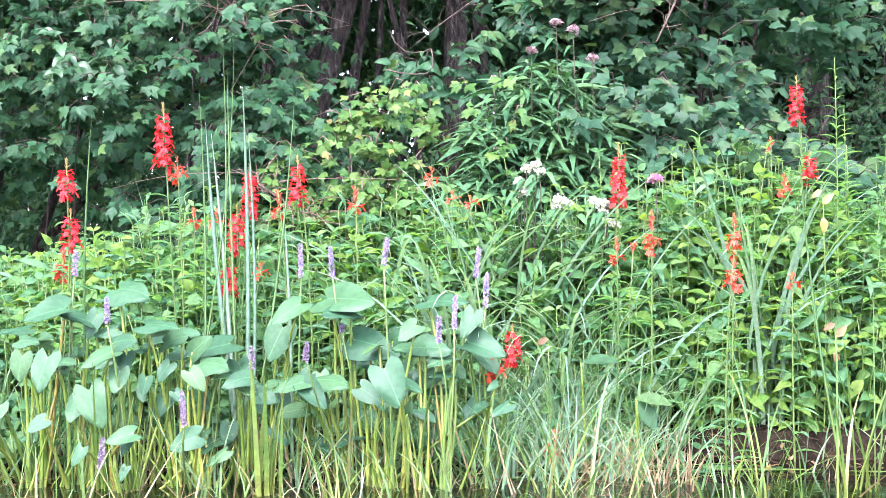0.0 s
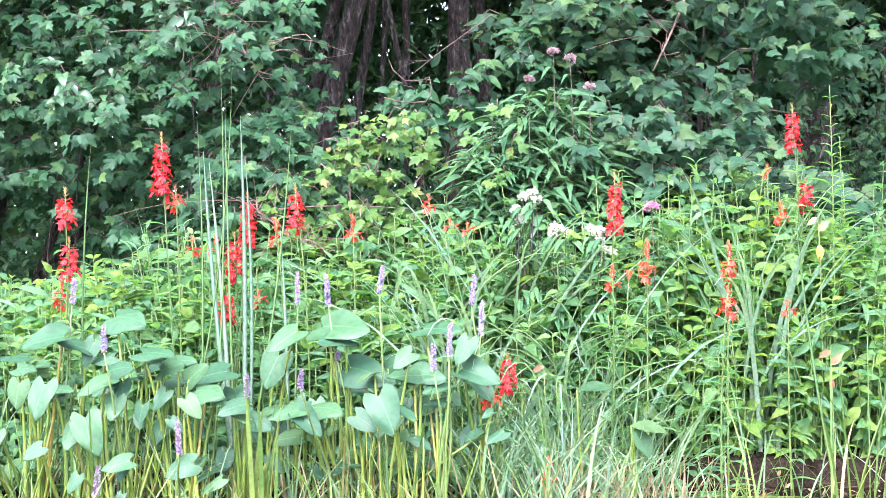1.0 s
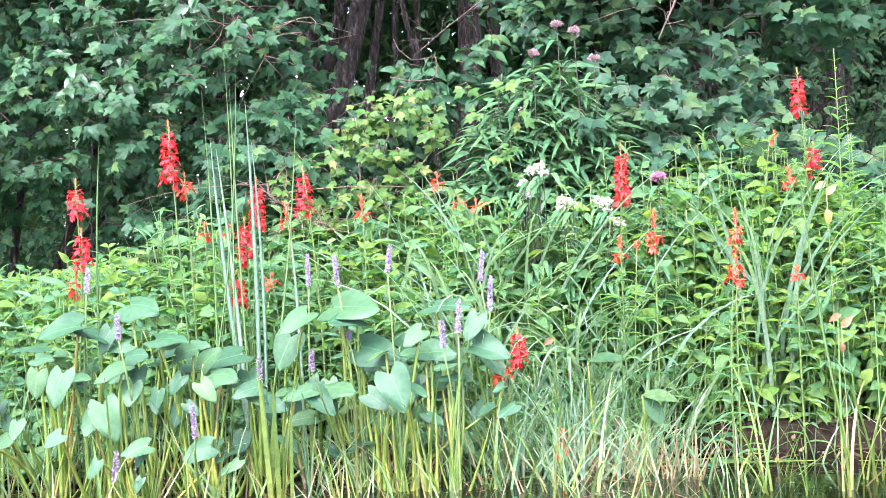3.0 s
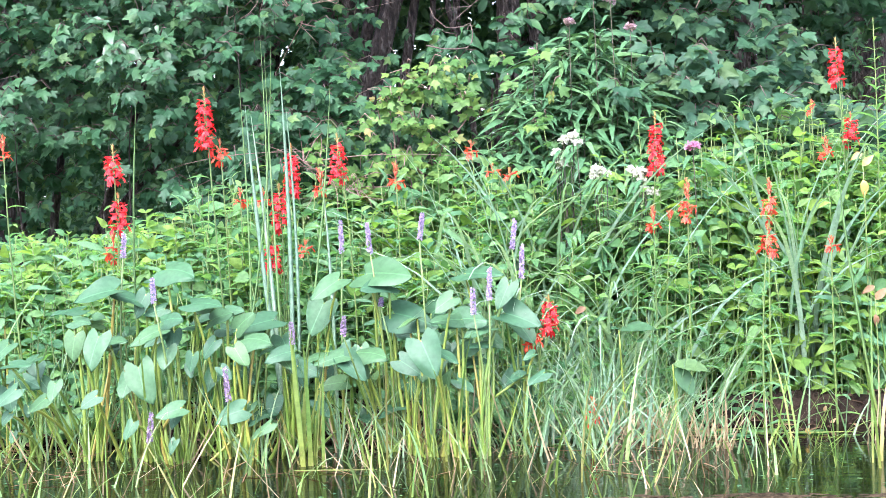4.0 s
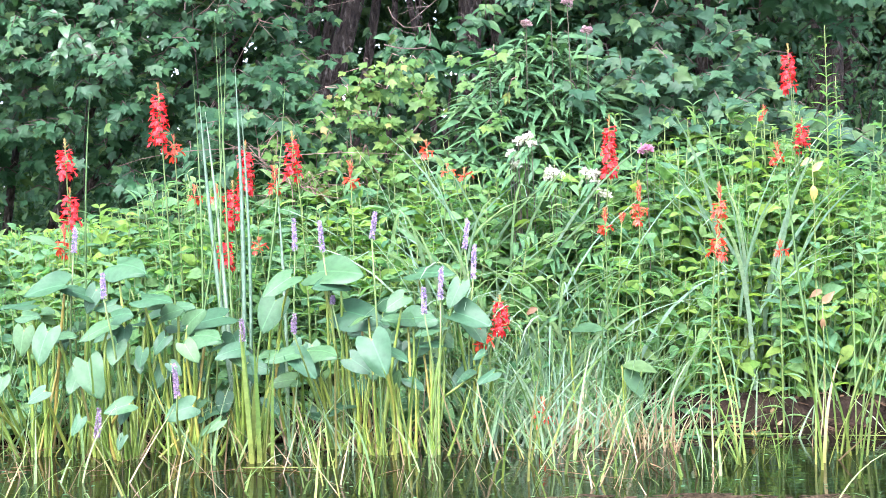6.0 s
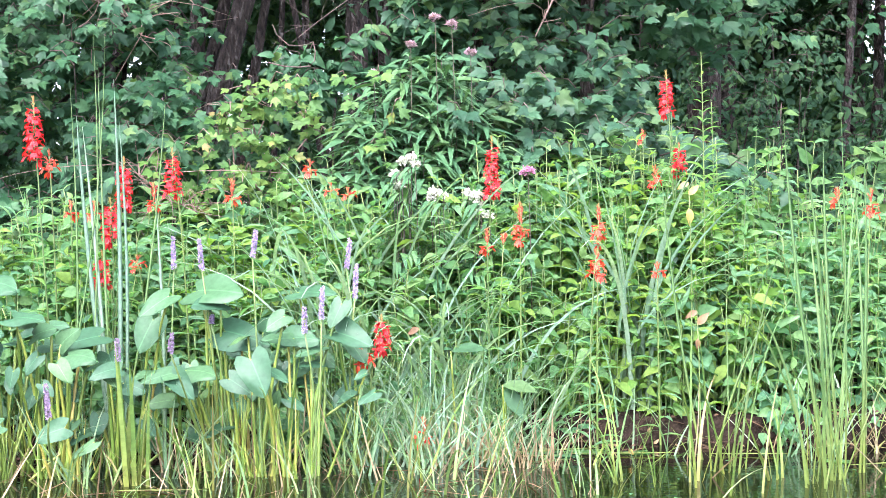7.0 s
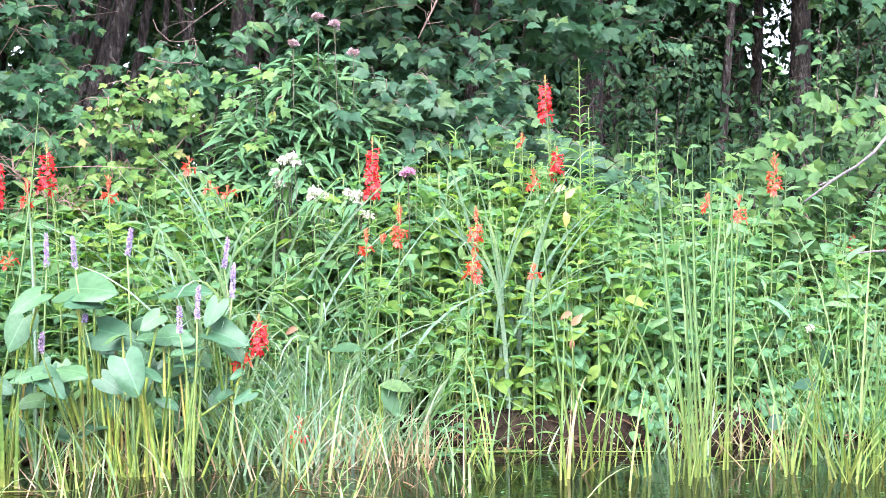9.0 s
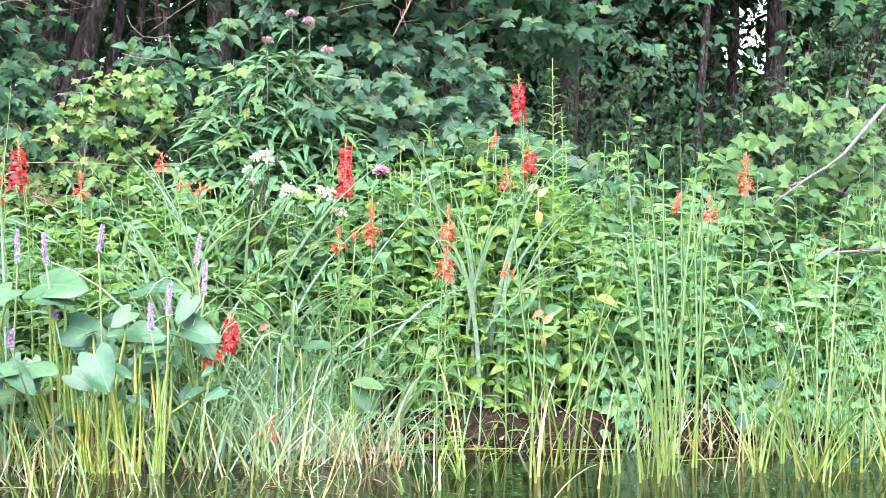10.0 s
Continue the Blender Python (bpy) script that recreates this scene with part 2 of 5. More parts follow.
def leaf_shape(widths, fold=0.18, droop=0.25, wave=0.0):
    """A leaf of half widths at even steps from base to tip, folded along its midrib and bent down."""
    v, f, m = [], [], len(widths) - 1
    for i, w in enumerate(widths):
        s = i / m
        z = 0.12 * s - droop * s * s
        e = wave * math.sin(i * 2.4)
        v += [(-w, s, z + fold * w + e), (0, s, z), (w, s, z + fold * w - e)]
    for i in range(m):
        a = 3 * i
        f += [(a, a + 1, a + 4), (a, a + 4, a + 3), (a + 1, a + 2, a + 5), (a + 1, a + 5, a + 4)]
    return np.array(v, float), np.array(f)


def lobed_shape(tips, notches, cup=0.1, droop=0.2):
    """A lobed leaf, as a fan from its base: each lobe a point, each notch between two."""
    ring = [(-0.03, 0.0)]
    pts = []
    for i, (ang, r) in enumerate(tips):
        a = radians(ang)
        for da, k in (((-19, 0.7), (-9, 0.8), (0, 1.0), (9, 0.8), (19, 0.7)) if abs(ang) < 90 else ((-9, 0.72), (0, 1.0), (9, 0.72))):
            b = radians(ang + da)
            pts.append((math.sin(b) * r * k, 0.32 + math.cos(b) * r * k))
        if i < len(notches):
            na, nr = notches[i]
            pts.append((math.sin(radians(na)) * nr, 0.32 + math.cos(radians(na)) * nr))
    ring += pts + [(0.03, 0.0)]
    v = [(0, 0.32, 0)] + [(x, y, cup * abs(x) - droop * max(0.0, y - 0.3) ** 2 - 0.1 * x * x) for x, y in ring]
    f = [(0, i + 1, i) for i in range(1, len(ring))] + [(0, 1, len(ring))]
    return np.array(v, float), np.array(f)


OVATE = leaf_shape([0.0, 0.17, 0.25, 0.22, 0.12, 0.0], 0.45, 0.6, 0.012)
LANCE = leaf_shape([0.015, 0.075, 0.105, 0.095, 0.06, 0.0], 0.5, 0.45)
LONG = leaf_shape([0.015, 0.065, 0.105, 0.12, 0.11, 0.08, 0.04, 0.0], 0.3, 1.25)
ROUND = leaf_shape([0.02, 0.25, 0.33, 0.29, 0.16, 0.0], 0.4, 0.5, 0.025)
MAPLE = lobed_shape([(-112, 0.36), (-50, 0.62), (0, 0.78), (50, 0.62), (112, 0.36)], [(-82, 0.33), (-25, 0.43), (25, 0.43), (82, 0.33)], 0.14, 0.42)
GRAPE = lobed_shape([(-140, 0.42), (-62, 0.53), (0, 0.7), (62, 0.53), (140, 0.42)], [(-105, 0.37), (-32, 0.4), (32, 0.4), (105, 0.37)], 0.16, 0.45)
CHEAP = (np.array([(0, 0, 0), (-0.22, 0.25, 0.06), (-0.2, 0.62, 0.04), (0, 1, -0.12), (0.2, 0.62, 0.04), (0.22, 0.25, 0.06)], float), np.array([(0, 2, 1), (0, 3, 2), (0, 4, 3), (0, 5, 4)]))


def tube(path, r0, r1, sides=5, lump=0.0, rng=None):
    """A tapering round stem along a line of points, closed at its end."""
    path = np.asarray(path, float)
    k = len(path)
    t = unit(np.gradient(path, axis=0))
    ref = np.where(np.abs(t[:, 2:3]) > 0.9, np.array([[1.0, 0, 0]]), np.array([[0, 0, 1.0]]))
    a = unit(np.cross(t, ref))
    b = np.cross(t, a)
    ang = np.linspace(0, 2 * math.pi, sides, endpoint=False)
    rad = np.linspace(r0, r1, k)[:, None] * np.ones((1, sides))
    if lump:
        rad = rad * (1 + lump * rng.uniform(-1, 1, (k, sides)))
    v = path[:, None] + rad[..., None] * (a[:, None] * np.cos(ang)[None, :, None] + b[:, None] * np.sin(ang)[None, :, None])
    v = np.concatenate([v.reshape(-1, 3), path[-1:]])
    f = []
    for i in range(k - 1):
        for j in range(sides):
            p, q = i * sides + j, i * sides + (j + 1) % sides
            f += [(p, q, q + sides), (p, q + sides, p + sides)]
    f += [((k - 1) * sides + j, (k - 1) * sides + (j + 1) % sides, k * sides) for j in range(sides)]
    return v, np.array(f)


def arc(a, b, sag=(0, 0, 0), k=6):
    s = np.linspace(0, 1, k)[:, None]
    return np.asarray(a, float) * (1 - s) + np.asarray(b, float) * s + np.asarray(sag, float) * (4 * s * (1 - s))


def blades(base, height, heading, lean, bend, width, seg=7, ridge=0.2):
    """Grass-like blades, folded along the middle, leaning and arching over, in one mesh."""
    base = np.asarray(base, float)
    n = len(base)
    s = np.linspace(0, 1, seg + 1)
    th = lean[:, None] + bend[:, None] * s[None] ** 1.6
    step = height[:, None] / seg
    mid = 0.5 * (th[:, 1:] + th[:, :-1])
    out = np.concatenate([np.zeros((n, 1)), np.cumsum(np.sin(mid) * step, 1)], 1)
    up = np.concatenate([np.zeros((n, 1)), np.cumsum(np.cos(mid) * step, 1)], 1)
    hx, hy = np.cos(heading)[:, None], np.sin(heading)[:, None]
    c = np.stack([base[:, :1] + out * hx, base[:, 1:2] + out * hy, base[:, 2:] + up], -1)
    w = width[:, None] * np.clip(1.02 - s[None] ** 3, 0.02, 1) * 0.5
    twist = heading + np.random.default_rng(n).uniform(-1.5, 1.5, n)
    side = np.stack([-np.sin(twist), np.cos(twist), np.zeros(n)], -1)[:, None]
    nor = np.stack([-np.cos(th) * hx, -np.cos(th) * hy, np.sin(th)], -1)
    v = np.stack([c - side * w[..., None], c - nor * (w * ridge * 2)[..., None], c + side * w[..., None]], 2)
    f = []
    for i in range(seg):
        for j in range(2):
            p, q = 3 * i + j, 3 * i + j + 1
            f += [(p, q, q + 3), (p, q + 3, p + 3)]
    f = np.array(f)
    m = 3 * (seg + 1)
    return v.reshape(-1, 3), (f[None] + np.arange(n)[:, None, None] * m).reshape(-1, 3)


def sprays(p, outward, leaf, size, pairs, twig, rng, lift=0.1, face=0.8, droop=0.35):
    """Twigs from the points p, each with pairs of leaves and one at its end: leaf mesh and twig mesh."""
    p = np.asarray(p, float)
    n = len(p)
    outward = unit(np.broadcast_to(outward, (n, 3)) + rng.normal(0, 0.45, (n, 3)) * (1, 0.7, 0.55))
    ln = twig * rng.uniform(0.6, 1.3, n)
    tip = p + outward * ln[:, None] + np.array([0, 0, lift])
    pos, way, up, sz = [], [], [], []
    side = unit(np.cross(outward, (0, 0, 1.0)))
    for i in range(pairs + 1):
        s = (i + 0.6) / (pairs + 0.6)
        c = p * (1 - s) + tip * s - np.array([0, 0, 0.12]) * (s * s * ln)[:, None]
        for sg in ((-1, 1) if i < pairs else (0,)):
            d = outward * (0.55 if sg else 1.0) + side * sg * 0.9 + rng.normal(0, 0.3, (n, 3)) + np.array([0, 0, -droop])
            pos.append(c + rng.normal(0, 0.012, (n, 3)))
            way.append(d)
            up.append(np.array([0, 0, 0.75]) + np.array([0, -face, 0]) + rng.normal(0, 0.35, (n, 3)))
            sz.append(size * rng.uniform(0.6, 1.2, n) * (0.8 + 0.3 * (1 - s)))
    lv = scatter(leaf, np.concatenate(pos), np.concatenate(way), np.concatenate(up), np.concatenate(sz))
    tv = join([tube(arc(p[i], tip[i], (0, 0, 0.03), 3), 0.004, 0.0015, 3) for i in range(n)])
    return lv, tv


# ---- setting ----
def height(x, y):
    """Pond bed, bank and wooded ground."""
    shore = 4.62 + 0.06 * np.sin(x * 2.1 + 0.7) + 0.04 * np.sin(x * 5.3) - 0.10 * np.clip(-x - 0.2, 0, 1)
    d = y - shore
    bank = np.clip(d / 0.16 + 0.5, 0, 1)
    bank = bank * bank * (3 - 2 * bank)
    return -0.35 - 0.25 * np.clip(-d / 3, 0, 1) + bank * 0.43 + np.clip(d, 0, 3) * 0.09 + np.clip(d - 3, 0, 400) * 0.012


def grid(xs, ys, zf, rough):
    x, y = np.meshgrid(xs, ys)
    z = zf(x, y)
    rng = np.random.default_rng(1)
    z = z + rng.uniform(-rough, rough, z.shape) * (np.abs(x) < 6)
    v = np.stack([x, y, z], -1).reshape(-1, 3)
    w, h = len(xs), len(ys)
    i = (np.arange(h - 1)[:, None] * w + np.arange(w - 1)[None]).ravel()
    return v, np.concatenate([np.stack([i, i + 1, i + w + 1], -1), np.stack([i, i + w + 1, i + w], -1)])


gx = np.concatenate([[-400, -150, -60, -30, -15, -8, -5], np.linspace(-3.5, 5, 170), [7, 10, 16, 30, 60, 150, 400]])
gy = np.concatenate([[-300, -100, -30, -8, 0, 3], np.linspace(4.0, 6.2, 75), np.linspace(6.5, 14, 20), [18, 24, 32, 45, 70, 120, 250, 500]])
tagged(put("ground", grid(gx, gy, height, 0.018), M_SOIL), "dark damp soil bank rising from the pond", "ground", kind="structure")
tagged(put("water", grid(np.linspace(-300, 300, 3), np.array([-300.0, 0, 4.95]), lambda x, y: x * 0, 0), M_WATER), "still dark pond water with faint ripples", "water", kind="structure")


# ---- woods behind ----
def tree(x, y, r, h, lean, crown_n, rng, label, low=4.2):
    z0 = float(height(np.array(x), np.array(y)))
    t = thing("tree", (x, y, z0), label, "tree", "woodland trees")
    top = np.array([lean[0] * h, lean[1] * h, h])
    s = np.linspace(0, 1, 44)[:, None]
    path = top * s + np.array([0.06, 0.04, 0]) * np.sin(s * 7 + x)
    path[0, 2] = -0.3
    trunk = tube(path, r * 0.95, r * 0.4, 22, 0.06, rng)
    put("trunk", trunk, M_BARK, t)
    centres = []
    for i in range(6):
        a = rng.uniform(0, 6.28)
        b = path[int(rng.integers(20, 40))]
        e = b + np.array([math.cos(a), math.sin(a), 0.55]) * rng.uniform(1.0, 2.2)
        put("limb", tube(arc(b, e, (0, 0, 0.15)), r * 0.3, 0.015, 6), M_BARK, t)
        centres.append(e)
    centres.append(top)
    c = np.array(centres)[rng.integers(0, len(centres), crown_n)]
    p = c + rng.normal(0, 0.75, (crown_n, 3)) * (1, 1, 0.7)
    p[:, 2] = np.maximum(p[:, 2], low - z0 + rng.uniform(-0.3, 0.6, crown_n))
    put("crown", scatter(CHEAP, p, rng.normal(0, 1, (crown_n, 3)) * (1, 1, 0.4) + (0, 0, -0.3), rng.normal(0, 0.5, (crown_n, 3)) + (0, 0, 1), rng.uniform(0.18, 0.36, crown_n)), M_WOODS, t)
    return t


rng = np.random.default_rng(11)
BARKS = "tall woodland tree with rough grey-brown bark"
NEAR_TREES = [(-1.013, 9.0, 0.075, 8, (0.039, 0)), (-0.218, 9.1, 0.034, 7, (0.013, 0)), (-1.62, 8.43, 0.06, 7, (0.12, 0)), (4.23, 9.98, 0.043, 8, (0.03, 0)),
    (-1.032, 8.5, 0.086, 8, (0.226, 0)), (-1.143, 8.8, 0.053, 8, (0.198, 0)), (-1.27, 9.98, 0.07, 9, (0.02, 0)), (0.128, 8.6, 0.025, 8, (-0.185, 0)),
    (0.118, 8.77, 0.097, 8, (0.033, 0)), (-0.721, 8.7, 0.04, 8, (0.13, 0)), (-0.416, 8.9, 0.025, 8, (0.031, 0)), (0.45, 9.46, 0.06, 8, (-0.03, 0)), (2.64, 8.51, 0.129, 8, (0.03, 0)),
    (-2.99, 7.74, 0.112, 8, (0.02, 0)), (-4.28, 10.32, 0.172, 9, (0.02, 0))]
FAR_TREES = [(2.55, 12.5, 0.07, 8, (0.02, 0)), (5.88, 12.2, 0.13, 9, (0.01, 0)), (5.95, 14.0, 0.11, 9, (-0.01, 0)), (5.72, 13.0, 0.07, 9, (0.02, 0)),
    (5.3, 15.5, 0.1, 9, (0.02, 0)), (4.3, 13.5, 0.13, 8, (0, 0)), (7.4, 13.0, 0.14, 9, (0.01, 0)), (1.8, 15.0, 0.18, 9, (0, 0)),
    (-2.6, 15.0, 0.16, 9, (0, 0)), (0.4, 17.0, 0.2, 9, (0, 0)), (3.6, 19.0, 0.2, 10, (0, 0)), (8.6, 17.5, 0.2, 9, (0, 0)),
    (-7.5, 16.0, 0.2, 9, (0, 0)), (10.5, 13.5, 0.2, 9, (0, 0))]
for x, y, r, h, lean in NEAR_TREES + FAR_TREES:
    tree(x, y, r, h, lean, 2600, rng, BARKS if r > 0.12 else "slender woodland tree with dark bark")


def woods_layer(name, x0, x1, y0, y1, z0, z1, count, size, rng, label, gap=None, power=1.0, spread=0.3):
    x, y = rng.uniform(x0, x1, count), rng.uniform(y0, y1, count)
    z = z0 + (z1 - z0) * rng.uniform(0, 1, count) ** power
    k = np.arange(count) % (count // 42 + 1)
    c = np.stack([x[k], y[k], z[k]], -1) + rng.normal(0, spread, (count, 3)) * (1.3, 1, 0.7)
    if gap:
        q = (c[:, 0] - 0.28) / (c[:, 1] + 0.04)
        c = c[~((q > gap[0]) & (q < gap[1]) & (c[:, 2] > 0.75 + (0.118 + 0.035 * np.sin(q * 260) ** 2) * c[:, 1]) & (rng.uniform(0, 1, count) < gap[2]))]
    q = c[:, 0] / c[:, 1]
    c = c[~((q > -0.125) & (q < -0.005) & (c[:, 2] > 1.65) & (c[:, 1] < 13.5) & (rng.uniform(0, 1, len(c)) < 0.6))]
    n = len(c)
    c[:, 2] = np.maximum(c[:, 2], height(c[:, 0], c[:, 1]) + 0.05)
    lv = scatter(CHEAP, c, rng.normal(0, 1, (n, 3)) + (0, -0.3, -0.5), rng.normal(0, 0.5, (n, 3)) + (0, -0.4, 0.9), size * rng.uniform(0.6, 1.3, n))
    return tagged(put(name, lv, M_WOODS), label, "woods", kind="stuff")


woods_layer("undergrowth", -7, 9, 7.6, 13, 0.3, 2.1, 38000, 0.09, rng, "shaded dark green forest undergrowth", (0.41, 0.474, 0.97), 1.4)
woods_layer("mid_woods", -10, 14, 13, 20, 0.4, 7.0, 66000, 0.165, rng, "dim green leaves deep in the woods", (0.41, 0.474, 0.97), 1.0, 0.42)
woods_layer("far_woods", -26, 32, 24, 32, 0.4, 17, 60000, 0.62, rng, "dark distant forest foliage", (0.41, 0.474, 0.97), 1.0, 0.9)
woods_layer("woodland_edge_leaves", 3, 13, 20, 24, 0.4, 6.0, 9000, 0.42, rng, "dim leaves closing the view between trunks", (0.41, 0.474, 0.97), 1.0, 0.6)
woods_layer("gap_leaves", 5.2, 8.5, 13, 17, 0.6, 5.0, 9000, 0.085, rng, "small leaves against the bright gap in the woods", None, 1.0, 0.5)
# leaf layer added overhead, to keep the inside of the woods dark
woods_layer("woodland_canopy", -9, 12, 7.0, 20, 3.6, 7.0, 16000, 0.28, rng, "leafy green canopy added overhead to shade the woods")
# boughs added above the view, only to cast shade on maple and vine
woods_layer("overhanging_canopy", -6, 2.6, 5.7, 8.4, 3.3, 5.0, 2700, 0.22, rng, "unseen leafy boughs added to shade the wood's edge")


# ---- shrubs at the wood's edge ----
def crown_points(n, box, rng, keep=None):
    x0, x1, y0, y1, z0, z1 = box
    p = np.stack([rng.uniform(x0, x1, n), rng.uniform(y0, y1, n), rng.uniform(z0, z1, n)], -1)
    return p if keep is None else p[keep(p)]


def shrub(name, at, label, category, stems, points, leaf, size, pairs, twig, leafmat, rng, outward=(0, -0.8, 0.1), face=0.8, woodmat=None, r=0.02, droop=0.35):
    at = np.array(at, float)
    t = thing(name, at, label, category)
    for e in stems:
        e = np.array(e, float) - at
        b = np.array([rng.uniform(-0.12, 0.12), rng.uniform(-0.1, 0.1), -0.05])
        put("stem", tube(arc(b, e, (rng.uniform(-0.1, 0.1), 0, 0.05), 8), r, r * 0.3, 6, 0.08, rng), woodmat or M_BARK, t)
    lv, tv = sprays(points - at, outward, leaf, size, pairs, twig, rng, 0.02, face, droop)
    stuff_part(put("foliage", lv, leafmat, t))
    stuff_part(put("twig_work", tv, woodmat or M_SHADEWOOD, t))
    return t


def shelves(n, box, rng, keep, per=7, spread=(0.17, 0.12, 0.03), drop=0.35):
    """Starting points of twigs in flat, drooping boughs with dark gaps between them."""
    c = crown_points(n, box, rng, keep)
    p = np.repeat(c, per, 0)
    off = rng.normal(0, 1, p.shape) * spread
    off[:, 2] -= drop * (off[:, 0] ** 2 + off[:, 1] ** 2) / 0.17
    return p + off


def maple_keep(p):
    # the crown's side leans out towards the ground, with lumps and hollows
    edge = np.interp(p[:, 2], (0.9, 1.1, 1.3, 1.5, 1.7, 2.0, 2.6), (-0.9, -0.45, -0.27, -0.38, -0.6, -0.68, -0.6))
    hollow = np.sin(p[:, 0] * 4.3 + 0.4) * np.sin(p[:, 2] * 6.1 + p[:, 0] * 2.0) < np.where(p[:, 0] > -1.0, -0.8, -0.5)
    return (p[:, 0] < edge + 0.06 * np.sin(p[:, 2] * 17)) & ~hollow & ((p[:, 2] > 0.98) | (rng.uniform(0, 1, len(p)) < 0.05))


shrub("maple_tree", (-2.3, 6.5, 0.25), "dense dark green maple with low leafy boughs", "tree",
      [(-2.2, 6.4, 3.4), (-1.3, 6.2, 2.5), (-3.1, 6.3, 2.7), (-0.9, 6.1, 1.7), (-1.8, 6.0, 2.0), (-3.6, 6.2, 1.8)],
      np.concatenate([shelves(430, (-4.0, -0.4, 5.5, 6.15, 0.6, 3.1), rng, maple_keep, 9), shelves(16, (-0.85, -0.38, 5.45, 5.65, 1.1, 1.5), rng, lambda p: p[:, 2] < 1.55 - 0.5 * np.clip(p[:, 0] + 0.55, 0, 1), 8)]), MAPLE, 0.066, 3, 0.15, M_MAPLE, rng, (0, -0.85, -0.05), face=0.95, r=0.03, droop=0.5)
young = np.array([(x, y, z) for x, y, z in crown_points(150, (-0.62, 0.1, 5.2, 5.5, 0.85, 1.46), rng)
                  if z < 1.48 - 0.9 * max(0.0, abs(x + 0.12) - 0.08) and (z > 1.2 or x < 0.08) and math.sin(x * 13) * math.sin(z * 15 + 1) > -0.55])
young = np.concatenate([young, crown_points(6, (0.18, 0.5, 5.1, 5.25, 1.15, 1.5), rng)])
shrub("young_maple", (-0.45, 5.5, 0.2), "young maple sapling with yellow-green leaves", "sapling",
      [(-0.1, 5.4, 1.42), (0.05, 5.4, 1.25), (-0.3, 5.35, 1.3), (-0.5, 5.35, 1.1)],
      young, MAPLE, 0.056, 2, 0.1, M_YMAPLE, rng, (0, -0.8, 0.05), face=1.1, r=0.009, droop=0.35, woodmat=M_TWIG)
shrub("dogwood_shrub", (0.3, 6.0, 0.25), "dark green shrub with oval leaves", "shrub",
      [(-0.02, 5.8, 1.62), (0.25, 5.8, 1.78), (0.5, 5.9, 1.85), (0.15, 5.8, 1.45)],
      shelves(24, (-0.05, 0.65, 5.65, 5.9, 1.4, 1.95), rng, lambda p: (p[:, 2] < 1.68 + 0.45 * p[:, 0]), 4, (0.1, 0.08, 0.04)), OVATE, 0.082, 3, 0.13, M_MAPLE, rng, face=0.9)
VINE_WALL = shelves(122, (0.7, 2.2, 5.5, 6.05, 0.7, 2.8), rng, lambda p: ((p[:, 0] < 1.72 - np.clip(p[:, 2] - 1.2, -0.5, 0.8) * 0.4 + 0.15 * np.sin(p[:, 2] * 8)) | ((p[:, 2] > 2.0) & (p[:, 0] < 2.15))) & (np.sin(p[:, 0] * 7.3) * np.sin(p[:, 2] * 8.5 + p[:, 0]) > -0.6), 6, (0.15, 0.11, 0.035))
VINE_OVER = shelves(22, (0.15, 0.8, 5.6, 6.1, 1.72, 2.7), rng, lambda p: p[:, 2] > 2.25 - 0.75 * p[:, 0], 6, (0.13, 0.1, 0.035))
VINE_SKIRT = shelves(40, (0.85, 1.9, 5.35, 5.65, 0.95, 1.5), rng, lambda p: p[:, 2] < 1.5 - 0.8 * np.clip(p[:, 0] - 1.4, 0, 1), 6, (0.14, 0.1, 0.03))
shrub("wild_grape_vine", (1.5, 6.05, 0.3), "climbing vine wall of broad lobed leaves", "vine",
      [(1.15, 5.9, 2.3), (1.5, 5.9, 2.5), (2.0, 6.0, 1.5), (1.35, 5.8, 1.7)],
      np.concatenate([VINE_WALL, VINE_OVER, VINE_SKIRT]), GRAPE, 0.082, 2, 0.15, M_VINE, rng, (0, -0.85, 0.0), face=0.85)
bough = shrub("maple_bough", (1.7, 7.0, 0.35), "overhanging maple bough with bright green leaves", "tree",
      [(1.6, 6.7, 2.7), (1.8, 6.6, 2.9)],
      shelves(70, (1.35, 4.4, 6.1, 6.9, 1.74, 2.7), rng, lambda p: (p[:, 2] > 1.95 + 0.14 * np.sin(p[:, 0] * 5.1) - 0.2 * (p[:, 0] < 2.0)) & (np.abs((p[:, 0] - 0.3) / p[:, 1] - 0.445) > 0.04), 5), MAPLE, 0.085, 3, 0.2, M_MAPLE, rng, face=0.9, droop=0.6)
put("limb", tube(arc((0.0, -0.35, 2.4), (2.5, -0.5, 2.3), (0, 0, 0.12), 8), 0.03, 0.012, 7), M_BARK, bough)
for sx, sy, sw, sz, n in ((2.65, 7.9, 0.32, 2.1, 60), (3.15, 8.1, 0.28, 2.4, 85), (2.25, 8.0, 0.28, 2.2, 60), (3.95, 6.7, 0.4, 2.4, 130), (4.5, 7.7, 0.33, 2.2, 70)):
    shrub("understorey_shrub", (sx, sy, 0.35), "shaded understorey shrub with thin stems and oval leaves", "shrub",
          [(sx - 0.15, sy, sz), (sx + 0.2, sy + 0.1, sz - 0.3), (sx, sy - 0.1, sz - 0.6)],
          crown_points(n, (sx - sw, sx + sw, sy - 0.3, sy + 0.3, 0.8, sz), rng), OVATE, 0.055, 3, 0.2, M_WOODS, rng, r=0.009, droop=0.5)
